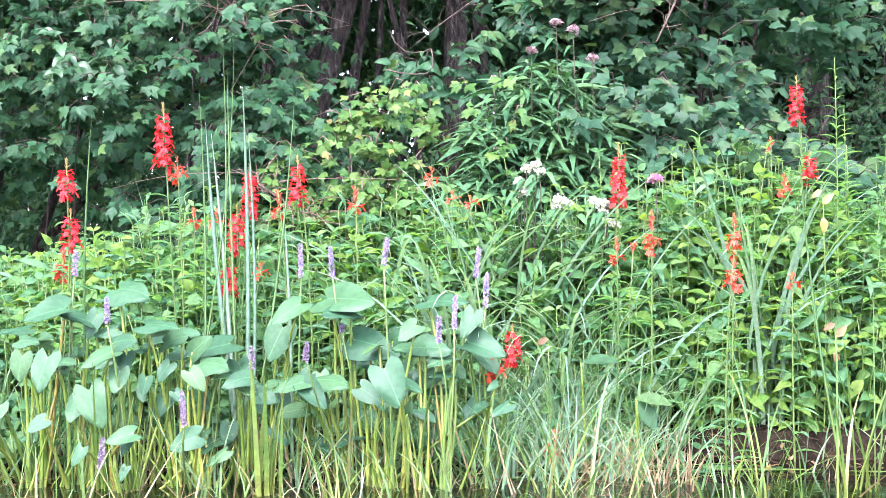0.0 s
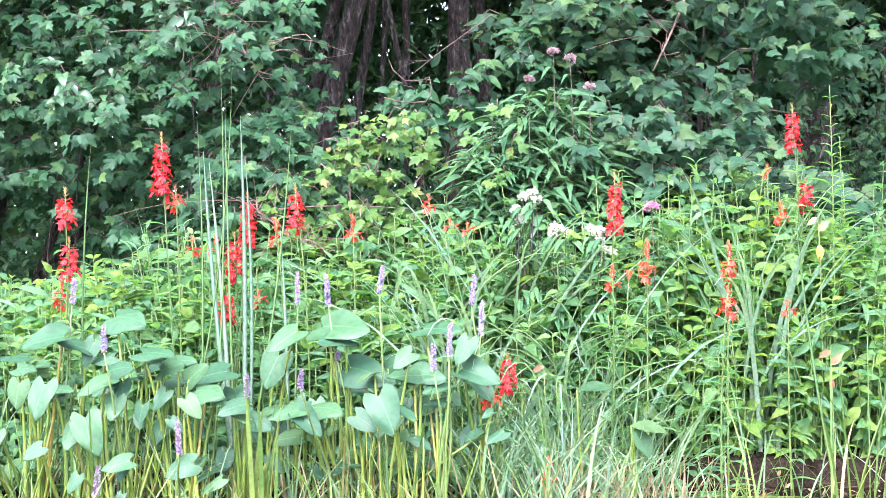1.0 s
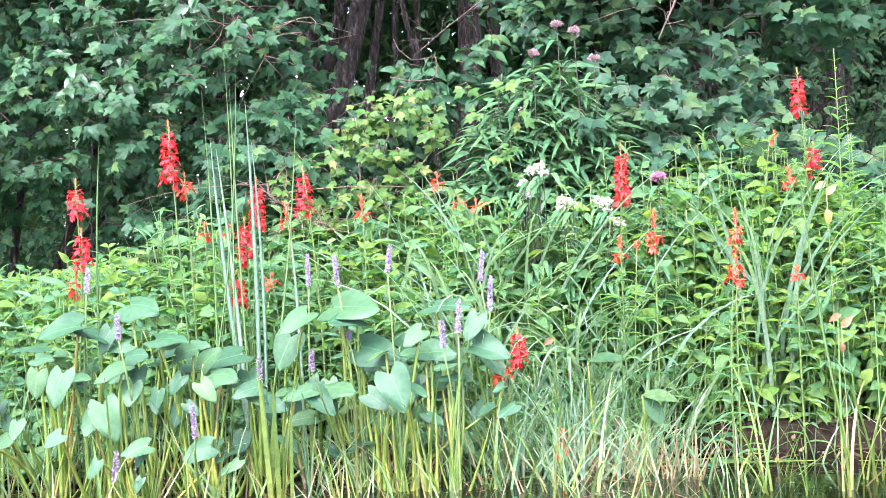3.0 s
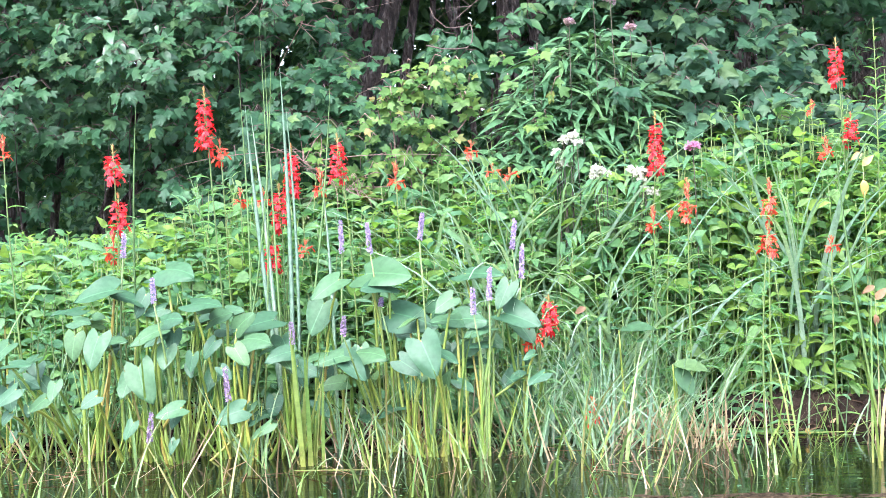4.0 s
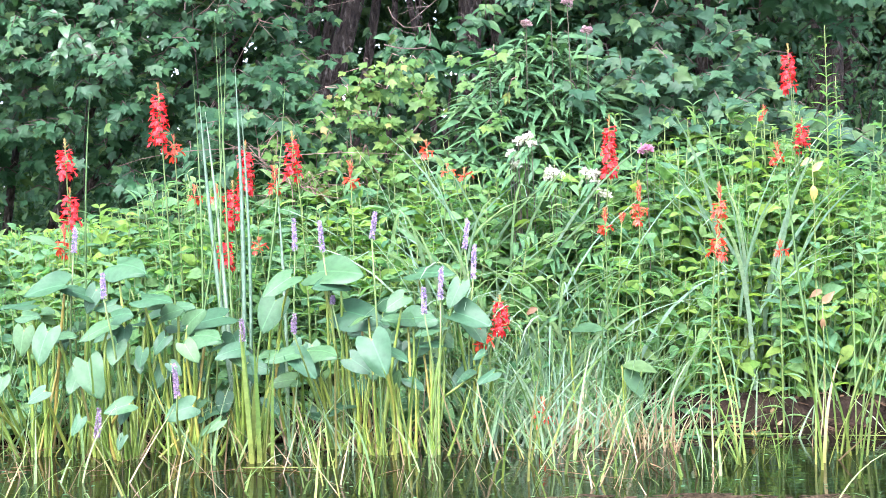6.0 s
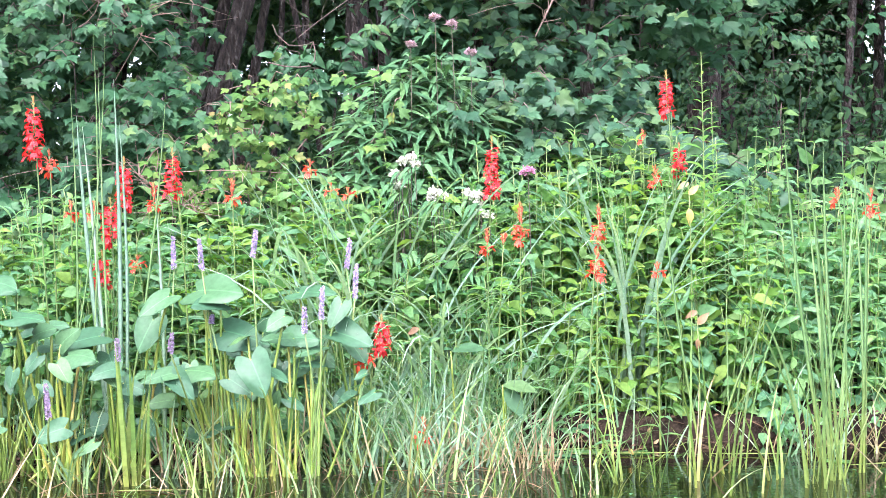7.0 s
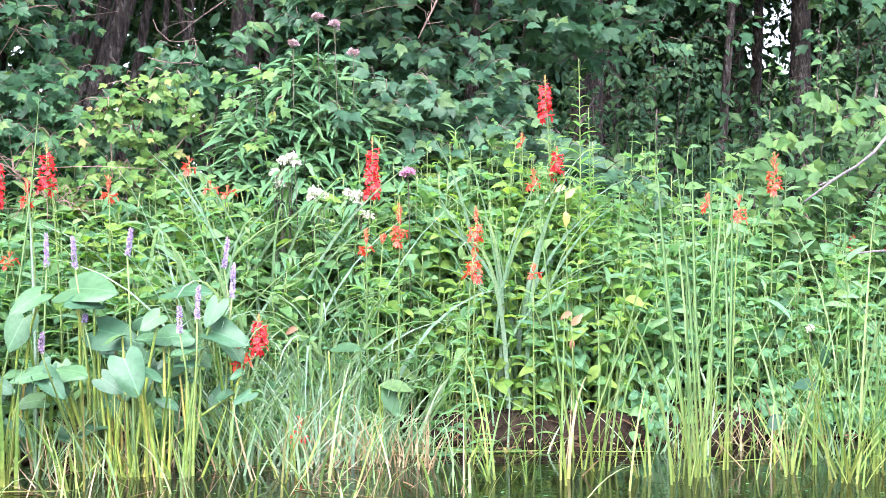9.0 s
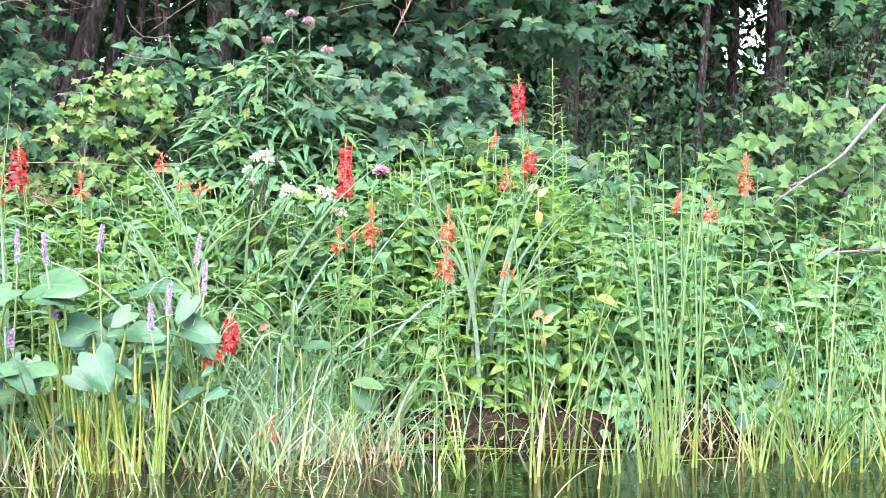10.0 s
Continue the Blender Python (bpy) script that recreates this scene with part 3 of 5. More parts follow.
for sx, sz in ((-1.43, 1.58), (-1.5, 1.52), (-2.0, 1.28), (-2.08, 1.75), (-1.0, 1.85)):
    shrub("oval_leaved_sprig", (sx - 0.1, 5.75, 0.3), "slim shrub with a sprig of smooth oval leaves", "shrub",
          [(sx, 5.5, sz)], np.array([sx, 5.42, sz - 0.02]) + rng.normal(0, 0.06, (5, 3)), OVATE, 0.085, 2, 0.1, M_OVALSPRIG, rng, (0, -0.6, 0.3), r=0.006)
shrub("bramble_thicket", (3.3, 5.8, 0.25), "bright green thicket of vines with broad leaves", "shrub",
      [(2.9, 5.6, 1.25), (3.3, 5.6, 1.55), (3.7, 5.7, 1.45), (3.2, 5.4, 1.05), (4.1, 5.7, 1.65)],
      shelves(110, (2.4, 4.6, 5.15, 6.0, 0.35, 1.7), rng, lambda p: p[:, 2] < 1.05 + np.clip(p[:, 0] - 2.4, 0, 0.8) * 0.7 + 0.12 * np.sin(p[:, 0] * 7), 6, (0.14, 0.11, 0.035)), GRAPE, 0.088, 2, 0.14, M_RVINE, rng, (0, -0.85, 0.05), face=0.9)
for sx, sy, sz in ((2.98, 5.55, 1.9), (3.1, 5.6, 1.76), (2.75, 5.6, 1.58), (3.35, 5.6, 1.66), (2.12, 5.4, 1.32)):
    shrub("sapling", (sx, sy, 0.3), "slim upright sapling with small pale green leaves", "sapling",
          [(sx, sy, sz)], np.stack([np.full(9, sx), np.full(9, sy), np.linspace(sz - 0.6, sz, 9)], -1), OVATE, 0.06, 1, 0.05, M_RVINE, rng, (0, -0.5, 0.5), r=0.005)


def long_leaved_bush():
    """Tall stems in a dome, each ending in a loose umbrella of long leaves that hang at their tips."""
    t = thing("tall_herb_clump", (0.52, 5.42, 0.25), "leafy clump of tall stems with long drooping leaves", "shrub")
    for row, (n, reach) in enumerate(((6, 0.2), (9, 0.31), (10, 0.38), (10, 0.4), (9, 0.38))):
        for i in range(n):
            u = (i + rng.uniform(0.2, 0.8)) / n * 2 - 1
            ex = 0.52 + reach * u
            ez = 1.6 - 0.12 * row - 0.16 * u * u + rng.uniform(-0.05, 0.03)
            ey = 5.42 - 0.055 * row + rng.uniform(-0.04, 0.04)
            e = np.array([ex - 0.52, ey - 5.42, ez - 0.25])
            b = np.array([(ex - 0.52) * 0.5, (ey - 5.42) * 0.4, -0.05])
            path = arc(b, e, (0, 0, 0.05), 10)
            put("stem", tube(path, 0.004, 0.002, 5), M_DARKSTEM, t)
            k = 23
            s = np.concatenate([np.linspace(0.62, 0.88, 10), np.linspace(0.9, 1.0, 13)])
            c = np.stack([np.interp(s, np.linspace(0, 1, 10), path[:, j]) for j in range(3)], -1)
            a = np.arange(k) * 2.4 + rng.uniform(0, 6)
            el = np.interp(s, (0.6, 0.9, 0.98, 1.0), (0.15, 0.35, 0.7, 1.1))
            d = np.stack([np.cos(a), np.sin(a) - 0.25, el], -1) + rng.normal(0, 0.12, (k, 3))
            up = np.array([0, -0.35, 1.0]) + rng.normal(0, 0.2, (k, 3))
            stuff_part(put("leaf_whorl", scatter(LONG, c, d, up, rng.uniform(0.095, 0.14, k) * np.where(s > 0.985, 0.6, 1.0)), M_BUSH, t))


long_leaved_bush()


# ---- low herbs on the bank ----
def herb_top(x, y):
    top = 0.40 + (y - 4.62) * 0.95
    lim = 1.02 + 0.07 * np.sin(x * 2.3 + 0.5) + 0.05 * np.sin(x * 6.1)
    lim = lim - 0.36 * np.clip((-x - 1.1) / 0.6, 0, 1) + 0.06 * np.clip((0.5 - np.abs(x - 0.6)) / 0.5, 0, 1)
    lim = lim + 0.34 * np.exp(-((x - 2.2) / 0.45) ** 2) * np.clip((y - 5.25) / 0.3, 0, 1)
    lim = lim + 0.13 * np.exp(-((x - 1.15) / 0.5) ** 2) * np.clip((y - 4.95) / 0.3, 0, 1)
    top = top + 0.15 * np.exp(-((x - 0.45) / 0.4) ** 4) * np.clip((y - 4.7) / 0.2, 0, 1)
    rise = np.exp(-((x - 1.3) / 0.42) ** 4) * np.clip((y - 4.8) / 0.3, 0, 1)
    return np.minimum(top + 0.2 * rise, lim + 0.06 * rise)


def herb_leaves(path, leaf, size, k, start, rng, opposite=True):
    s = np.repeat(np.linspace(start, 1.0, k), 2) if opposite else np.linspace(start, 1.0, 2 * k)
    m = len(path)
    c = np.stack([np.interp(s, np.linspace(0, 1, m), path[:, j]) for j in range(3)], -1)
    i = np.arange(2 * k)
    a = (i % 2) * math.pi + (i // 2) * 1.57 + rng.uniform(0, 6.28) if opposite else i * 2.4 + rng.uniform(0, 6)
    el = -0.12 + 0.75 * s ** 3
    d = np.stack([np.cos(a), np.sin(a), el], -1) + rng.normal(0, 0.28, (2 * k, 3))
    n = np.array([0, -0.5, 0.9]) + rng.normal(0, 0.45, (2 * k, 3))
    z = size * rng.uniform(0.6, 1.35, 2 * k) * np.where(s > 0.93, 0.6, 1.0)
    return c, d, n, z


def herb_mass(name, count, box, leaf, leafmat, size, k, label, rng, chance, start=0.3, opposite=True):
    got, stems = [], []
    tries = 0
    while len(stems) < count and tries < count * 12:
        tries += 1
        x, y = rng.uniform(box[0], box[1]), rng.uniform(box[2], box[3])
        if rng.uniform() > chance(x, y):
            continue
        z0 = float(height(np.array(x), np.array(y)))
        top = float(herb_top(np.array(x), np.array(y))) * rng.uniform(0.72, 1.06)
        h = max(0.14, top - z0)
        path = arc((x, y, z0 - 0.02), (x + rng.normal(0, 0.09) * h, y + rng.normal(-0.08, 0.09) * h, z0 + h), (rng.normal(0, 0.02), 0, 0), 5)
        kk = max(4, int(k * min(1.0, h / 0.6)))
        got.append(herb_leaves(path, leaf, size, kk, start if h > 0.6 else 0.14, rng, opposite))
        stems.append(tube(path, 0.0035, 0.0018, 4))
    c, d, n, z = (np.concatenate([g[i] for g in got]) for i in range(4))
    tagged(put(name, scatter(leaf, c, d, n, z), leafmat), label, "herbs", kind="stuff")
    tagged(put(name + "_stems", join(stems), M_STEM), "thin green stems under the herb leaves", "stems", kind="stuff")


def patch(x, y, a, b, ph):
    return 0.5 + 0.5 * math.sin(x * a + ph) * math.sin(y * b + ph * 2 + x)


herb_mass("leafy_herbs", 720, (-2.6, 3.8, 4.72, 6.0), OVATE, M_HERB, 0.08, 9, "dense bright yellow-green broad-leaved herbs", rng, lambda x, y: 0.25 + 0.75 * patch(x, y, 2.2, 4.0, 0.4) * (1.0 if x < 0.1 or 0.9 < x < 1.9 else 0.4) if x < 1.9 else 0.2, 0.3)
herb_mass("narrow_leaved_herbs", 410, (-2.6, 3.8, 4.74, 6.0), LANCE, M_LANCE, 0.115, 9, "dense green herbs with narrow pointed leaves", rng, lambda x, y: (0.15 + 0.85 * patch(x, y, 2.0, 3.0, 2.2) + 0.1 * (x > 1.9)) * (0.3 if 0.1 < x < 0.85 and y < 5.0 else 1), 0.3, False)
herb_mass("lime_herbs", 250, (-2.0, 1.95, 4.74, 5.3), OVATE, M_LIME, 0.074, 9, "bright lime-green broad-leaved herbs", rng, lambda x, y: 1.0 if 1.0 < x < 1.85 or x < -1.15 else 0.6 if -0.35 < x < 0.2 else 0.05, 0.35)
herb_mass("tall_herbs", 185, (0.1, 1.95, 4.88, 5.3), OVATE, M_HERB, 0.07, 10, "tall green broad-leaved herbs before the vine", rng, lambda x, y: float(y < 5.08) if x < 0.75 else float(y > 4.97), 0.4)
herb_mass("low_broad_herbs", 400, (-2.2, 3.6, 4.75, 5.2), ROUND, M_LOW, 0.064, 8, "low dark green plants with rounded leaves", rng, lambda x, y: 0.8 if x < 2.1 else 0.4, 0.3)
herb_mass("shore_herbs", 300, (-2.2, 3.4, 4.58, 4.76), OVATE, M_LOW, 0.055, 5, "small green plants along the water's edge", rng, lambda x, y: 0.8 if x < 0.7 or x > 2.4 else 0.04, 0.2)


def trailing_plants(n):
    """Small leaves that hang over the bank's face in patches, with bare soil between."""
    x = rng.uniform(-2.2, 3.5, n)
    x = x[(np.sin(x * 3.1 + 0.4) + 0.6 * np.sin(x * 7.7) > -0.55) & ((x < 0.8) | (x > 2.3) | (np.sin(x * 11) > 0.8) | (rng.uniform(0, 1, n) < 0.08))]
    y = 4.52 + rng.uniform(0, 0.2, len(x)) - 0.10 * np.clip(-x - 0.2, 0, 1)
    z = np.maximum(height(x, y), 0.02) + rng.uniform(0.01, 0.12, len(x))
    m = len(x)
    d = np.stack([rng.normal(0, 0.8, m), np.full(m, -0.6), rng.normal(-0.3, 0.4, m)], -1)
    lv = scatter(ROUND, np.stack([x, y, z], -1), d, np.array([0, -0.6, 0.8]) + rng.normal(0, 0.3, (m, 3)), rng.uniform(0.025, 0.065, m))
    tagged(put("trailing_plants", lv, M_LOW), "small green leaves trailing over the soil bank", "herbs", kind="stuff")


trailing_plants(3000)


def leaf_litter(n):
    """Dead leaves and bits of stalk caught on the bank's face and along the waterline."""
    x = rng.uniform(-2.0, 3.4, n)
    y = 4.5 + rng.uniform(0, 0.22, n) - 0.10 * np.clip(-x - 0.2, 0, 1)
    z = np.maximum(height(x, y), 0.0) + rng.uniform(0.006, 0.02, n)
    d = np.stack([rng.normal(0, 1, n), rng.normal(-0.2, 0.3, n), rng.normal(0, 0.25, n)], -1)
    nn = np.array([0, -0.7, 0.7]) + rng.normal(0, 0.3, (n, 3))
    k = n // 2
    p = np.stack([x, y, z], -1)
    a = scatter(OVATE, p[:k], d[:k], nn[:k], rng.uniform(0.012, 0.032, k))
    w = rng.uniform(0.03, 0.12, n - k)
    b = scatter(LANCE, p[k:], d[k:], nn[k:], np.stack([w * 0.35, w, w * 0.4], -1))
    tagged(put("leaf_litter", join([a, b]), M_LITTER), "brown dead leaves and stalks caught on the bank", "leaf litter", kind="stuff")


leaf_litter(480)


def herb_plant(x, y, h, leaf, mat, size, k, label, rng):
    """A single herb, with every leaf of its own."""
    z0 = float(height(np.array(x), np.array(y)))
    t = thing("leafy_herb", (x, y, z0), label, "herb", "herbs on the bank")
    path = arc((0, 0, -0.02), (rng.normal(0, 0.06), rng.normal(-0.05, 0.05), h), (0.02, 0, 0), 6)
    put("stem", tube(path, 0.004, 0.002, 5), M_STEM, t)
    c, d, n, z = herb_leaves(path, leaf, size, k, 0.35, rng)
    r = axes(d, n)
    shared = HERB_MESH[id(leaf)]
    for i in range(len(c)):
        ob = put("leaf", shared, None, t)
        ob.matrix_local = Matrix.Translation(c[i]) @ Matrix(r[i].tolist()).to_4x4() @ Matrix.Scale(z[i], 4)


HERB_MESH = {id(OVATE): mesh_data("leaf", *OVATE, M_HERB), id(LANCE): mesh_data("leaf", *LANCE, M_LANCE)}
for i in range(260):
    hx = -1.9 + 5.1 * (i + rng.uniform(0, 1)) / 260
    hy = 4.75 + rng.uniform(0, 0.7)
    hh = float(herb_top(np.array(hx), np.array(hy))) - float(height(np.array(hx), np.array(hy)))
    if (0.1 < hx < 0.85 or hx > 2.1) and i % 2:
        continue
    if (i % 3 and hx < 1.9) or i % 3 == 1:
        herb_plant(hx, hy, hh, OVATE, M_HERB, 0.07, 8, "bright green herb with paired oval leaves", rng)
    else:
        herb_plant(hx, hy, hh, LANCE, M_LANCE, 0.11, 9, "green herb with narrow pointed leaves", rng)


# ---- grasses ----
def grass(name, n, box, h, lean, bend, w, mat, label, rng, seg=7, on_top=False, tufts=0, bare=(9, 9)):
    b = np.stack([rng.uniform(box[0], box[1], n), rng.uniform(box[2], box[3], n), np.zeros(n)], -1)
    if tufts:
        b = b[rng.integers(0, tufts, n)] + rng.normal(0, 0.016, (n, 3)) * (1, 1, 0)
    b[:, 0] -= ((b[:, 0] > bare[0]) & (b[:, 0] < bare[1]) & (rng.uniform(0, 1, n) < 0.7)) * 0.9
    b[:, 2] = height(b[:, 0], b[:, 1]) - 0.02
    b[:, 2] = np.maximum(b[:, 2], -0.08)
    hh = rng.uniform(h[0], h[1], n)
    if on_top:
        hh = hh * (herb_top(b[:, 0], b[:, 1]) - b[:, 2])
    vf = blades(b, hh, rng.uniform(0, 6.28, n), rng.uniform(lean[0], lean[1], n), rng.uniform(bend[0], bend[1], n), rng.uniform(w[0], w[1], n), seg)
    return tagged(put(name, vf, mat), label, "grass", kind="stuff")


grass("fine_grass", 330, (0.2, 0.95, 4.5, 4.8), (0.3, 0.72), (0.02, 0.6), (0.4, 2.2), (0.006, 0.011), M_GRASS, "thin drooping green grass on the bank", rng, 8, tufts=70)
grass("scattered_grass", 260, (-2.2, 3.4, 4.6, 5.6), (0.8, 1.25), (0.02, 0.35), (0.2, 1.6), (0.005, 0.009), M_GRASS, "grass blades among the herbs", rng, 7, True)
grass("ribbon_grass", 100, (0.02, 0.8, 4.58, 4.85), (0.75, 1.2), (0.05, 0.4), (1.0, 2.5), (0.011, 0.018), M_RIBBON, "broad blue-green arching grass blades", rng, 10, tufts=50)
grass("arching_grass", 46, (1.24, 1.44, 4.8, 4.98), (0.95, 1.3), (0.0, 0.18), (0.7, 1.9), (0.014, 0.021), M_RIBBON, "tuft of broad arching grass blades", rng, 10)
grass("tall_ribbon_grass", 52, (-0.2, 0.42, 4.85, 5.05), (1.0, 1.4), (0.02, 0.3), (0.8, 2.2), (0.013, 0.02), M_RIBBON, "tall blue-green grass blades before the shrubs", rng, 10)
grass("shore_sedge", 95, (0.15, 0.8, 4.2, 4.55), (0.25, 0.58), (0.0, 0.7), (0.0, 1.5), (0.008, 0.013), M_RIBBON, "pale green sedge leaning over the water's edge", rng, tufts=22)
grass("waterside_grass", 380, (-1.9, 3.4, 4.1, 4.6), (0.18, 0.48), (0.0, 0.65), (-0.2, 1.2), (0.006, 0.01), M_GRASS, "pale green grass standing at the water's edge", rng, tufts=55, bare=(0.72, 1.85))
grass("dry_stalks", 260, (-1.9, 3.4, 3.95, 4.6), (0.12, 0.4), (0.0, 1.0), (-0.3, 0.7), (0.004, 0.008), M_STRAW, "pale dry stalks at the water's edge", rng, tufts=90, bare=(0.72, 1.85))
grass("straw_tuft", 90, (0.42, 0.95, 4.12, 4.45), (0.14, 0.36), (0.0, 0.7), (-0.2, 0.6), (0.005, 0.009), M_STRAW, "tuft of pale straw standing in the shallows", rng, tufts=9)
grass("leaning_straws", 90, (-1.6, 1.0, 3.4, 3.95), (0.12, 0.38), (0.3, 1.25), (-0.2, 0.4), (0.003, 0.006), M_STRAW, "pale dry stalks leaning over the open water", rng, 5)
grass("fallen_stalks", 70, (-1.7, 0.9, 3.7, 4.5), (0.1, 0.4), (1.4, 1.62), (-0.15, 0.15), (0.004, 0.009), M_TAN, "dead tan stalks fallen along the waterline", rng, 4).location = (0, 0, 0.085)


# ---- reeds in the shallows ----
BLADES = []
for i in range(8):
    one = np.zeros((1, 3))
    vf = blades(one, np.ones(1), np.zeros(1), np.array([0.02]), np.array([(0.08, 0.2, 0.34, 0.5, 0.65, 0.85, 1.2, 1.8)[i]]), np.array([0.012]), 9, 0.09)
    BLADES.append(vf)
REED_MESH = [mesh_data("blade", *b, M_REED) for b in BLADES]
TALL_MESH = [mesh_data("blade", *b, M_TALLREED) for b in BLADES]


def reed_clump(x, y, n, h, spread, meshes, label, rng, width=1.0, arch=0.12, lean=10):
    t = thing("reed_clump", (x, y, 0), label, "reeds", "reeds in the shallows")
    for i in range(n):
        hh = rng.uniform(h[0], h[1])
        a, q = rng.uniform(0, 360), abs(rng.normal(0, lean))
        k = int(rng.integers(5, 8)) if rng.uniform() < arch else int(rng.integers(0, 4))
        ob = put("blade", meshes[k], None, t)
        w = width * rng.uniform(0.5, 1.5) / hh
        ob.matrix_local = pose(rng.normal(0, spread), rng.normal(0, spread), -0.08, 0, 0, a) @ pose(0, 0, 0, 0, q, 0) @ Matrix.Diagonal((hh * 1.0, hh * w, hh, 1))


TALL = "tall slender blue-green reeds standing in the shallows"
SHORT = "yellow-green reeds standing in the shallow water"
for x, y, n, h in ((1.7, 3.8, 10, (0.6, 1.28)), (1.8, 3.9, 7, (0.6, 1.2)), (2.05, 3.9, 8, (0.5, 1.1)), (2.34, 3.95, 18, (0.5, 1.2)), (-1.62, 4.1, 12, (0.6, 1.25)), (2.62, 3.9, 14, (0.5, 1.2)), (2.9, 4.0, 14, (0.5, 1.2)), (1.5, 4.1, 6, (0.5, 0.9))):
    reed_clump(x, y, n, h, 0.05, TALL_MESH, TALL, rng, 0.62, 0.3, 9)
for x, y, n, h in ((1.1, 3.9, 8, (0.25, 0.7)), (1.32, 3.85, 8, (0.25, 0.72)), (1.45, 4.05, 6, (0.3, 0.75)), (1.6, 3.9, 8, (0.2, 0.5)), (1.05, 4.2, 6, (0.2, 0.5)), (2.2, 3.75, 16, (0.3, 0.8)), (2.5, 3.7, 12, (0.2, 0.6))):
    reed_clump(x, y, n, h, 0.022, REED_MESH, SHORT, rng, 0.62, 0.4, 21)
reed_clump(-0.47, 4.0, 13, (0.3, 0.62), 0.025, REED_MESH, "stout bunch of yellow-green reed blades", rng, 0.95, 0.1, 6)
for i in range(9):
    reed_clump(-1.55 + 0.22 * i + rng.uniform(-0.08, 0.08), rng.uniform(3.35, 3.7), int(rng.integers(2, 6)), (0.15, 0.42), 0.03, REED_MESH, SHORT, rng, 0.52, 0.4, 24)
for i in range(9):
    reed_clump(0.35 + 0.27 * i + rng.uniform(-0.08, 0.08), rng.uniform(3.55, 3.85), int(rng.integers(2, 5)), (0.2, 0.5), 0.025, REED_MESH, SHORT, rng, 0.55, 0.3, 14)
for i in range(26):
    reed_clump(-1.4 + 0.1 * i + rng.uniform(-0.06, 0.06), rng.uniform(3.25, 3.75), int(rng.integers(2, 5)), (0.12, 0.4), 0.04, (REED_MESH, TALL_MESH)[i % 2], (SHORT, "blue-green arching blades standing in the water")[i % 2], rng, 0.5, 0.45, 24)
for i in range(13):
    reed_clump(-1.3 + 0.2 * i + rng.uniform(-0.08, 0.08), rng.uniform(3.5, 4.0), int(rng.integers(2, 6)), (0.2, 0.48), 0.035, TALL_MESH, "blue-green arching blades standing in the water", rng, 0.6, 0.5, 22)
for i in range(36):
    x = -1.75 + 5.1 * (i + rng.uniform(0, 1)) / 36
    if 0.8 < x < 2.0 and i % 5:
        continue
    reed_clump(x, rng.uniform(3.8, 4.4), int(rng.integers(5, 13)), (0.2, 0.62), 0.022, TALL_MESH if 0.1 < x < 1.0 and i % 3 else REED_MESH, SHORT, rng, 0.55, 0.4, 18)


def standing_blades(name, rows, mat, label):
    """Single broad blades: foot, tip, width, and how far each bows aside."""
    t = thing(name, (rows[0][0], rows[0][1], 0), label, "reeds", "reeds in the shallows")
    at = np.array([rows[0][0], rows[0][1], 0])
    for x, y, z, tx, tz, w, bow in rows:
        s = np.linspace(0, 1, 13)
        c = arc((x, y, z), (tx, y + 0.02, tz), (bow, 0, 0), 13) - at
        half = 0.5 * w * np.clip(1.0 - s ** 4, 0.08, 1)
        e = np.stack([half, np.full(13, 0.0), half * 0], -1)
        v = np.stack([c - e, c + np.array([0, -0.25, 0]) * half[:, None], c + e, c + np.array([0, 0.12, 0]) * half[:, None]], 1).reshape(-1, 3)
        f = []
        for i in range(12):
            for j in range(4):
                p, q = 4 * i + j, 4 * i + (j + 1) % 4
                f += [(p, q, q + 4), (p, q + 4, p + 4)]
        put("blade", (v, np.array(f)), mat, t)


standing_blades("reed_clump", [(-0.59, 4.4, -0.06, -0.728, 1.22, 0.0183, -0.014), (-0.613, 4.4, -0.06, -0.708, 1.182, 0.0162, 0.012), (-0.59, 4.4, -0.06, -0.599, 1.348, 0.0173, 0.015),
    (-0.574, 4.4, -0.06, -0.581, 1.201, 0.0129, 0.022), (-0.429, 4.4, -0.06, -0.459, 0.956, 0.0129, 0.012)],
    M_RIBBON, "broad pale blue-green blades standing tall in the shallows")
standing_blades("grass_stalks", [(-0.603, 4.4, -0.06, -0.653, 1.407, 0.0086, -0.004), (-0.704, 4.4, -0.06, -0.669, 1.525, 0.0065, 0.028), (-0.746, 4.4, -0.06, -0.751, 1.348, 0.0076, 0.022),
    (-0.605, 4.4, -0.06, -0.419, 1.309, 0.0086, 0.027), (-0.837, 4.4, -0.06, -0.629, 1.504, 0.0065, 0.05), (-1.131, 4.4, 0.157, -1.122, 1.251, 0.0086, -0.019)],
    M_TALLREED, "thin tall grass stalks rising among the reeds")

standing_blades("reed_clump", [(1.795, 4.0, -0.06, 1.656, 1.176, 0.013, -0.02), (1.811, 4.0, -0.06, 1.721, 1.146, 0.011, 0.015), (1.836, 4.0, -0.06, 1.789, 1.114, 0.012, -0.012),
    (1.805, 3.89, -0.06, 1.806, 1.217, 0.007, 0.01), (1.892, 3.99, -0.06, 1.923, 1.094, 0.012, 0.015), (1.909, 3.99, -0.06, 1.889, 1.019, 0.01, 0.01),
    (1.463, 4.29, -0.06, 1.314, 1.057, 0.01, -0.02), (1.419, 4.05, -0.06, 1.693, 0.649, 0.01, -0.05)],
    M_TALLREED, "tall green blades fanning up from the shallows")

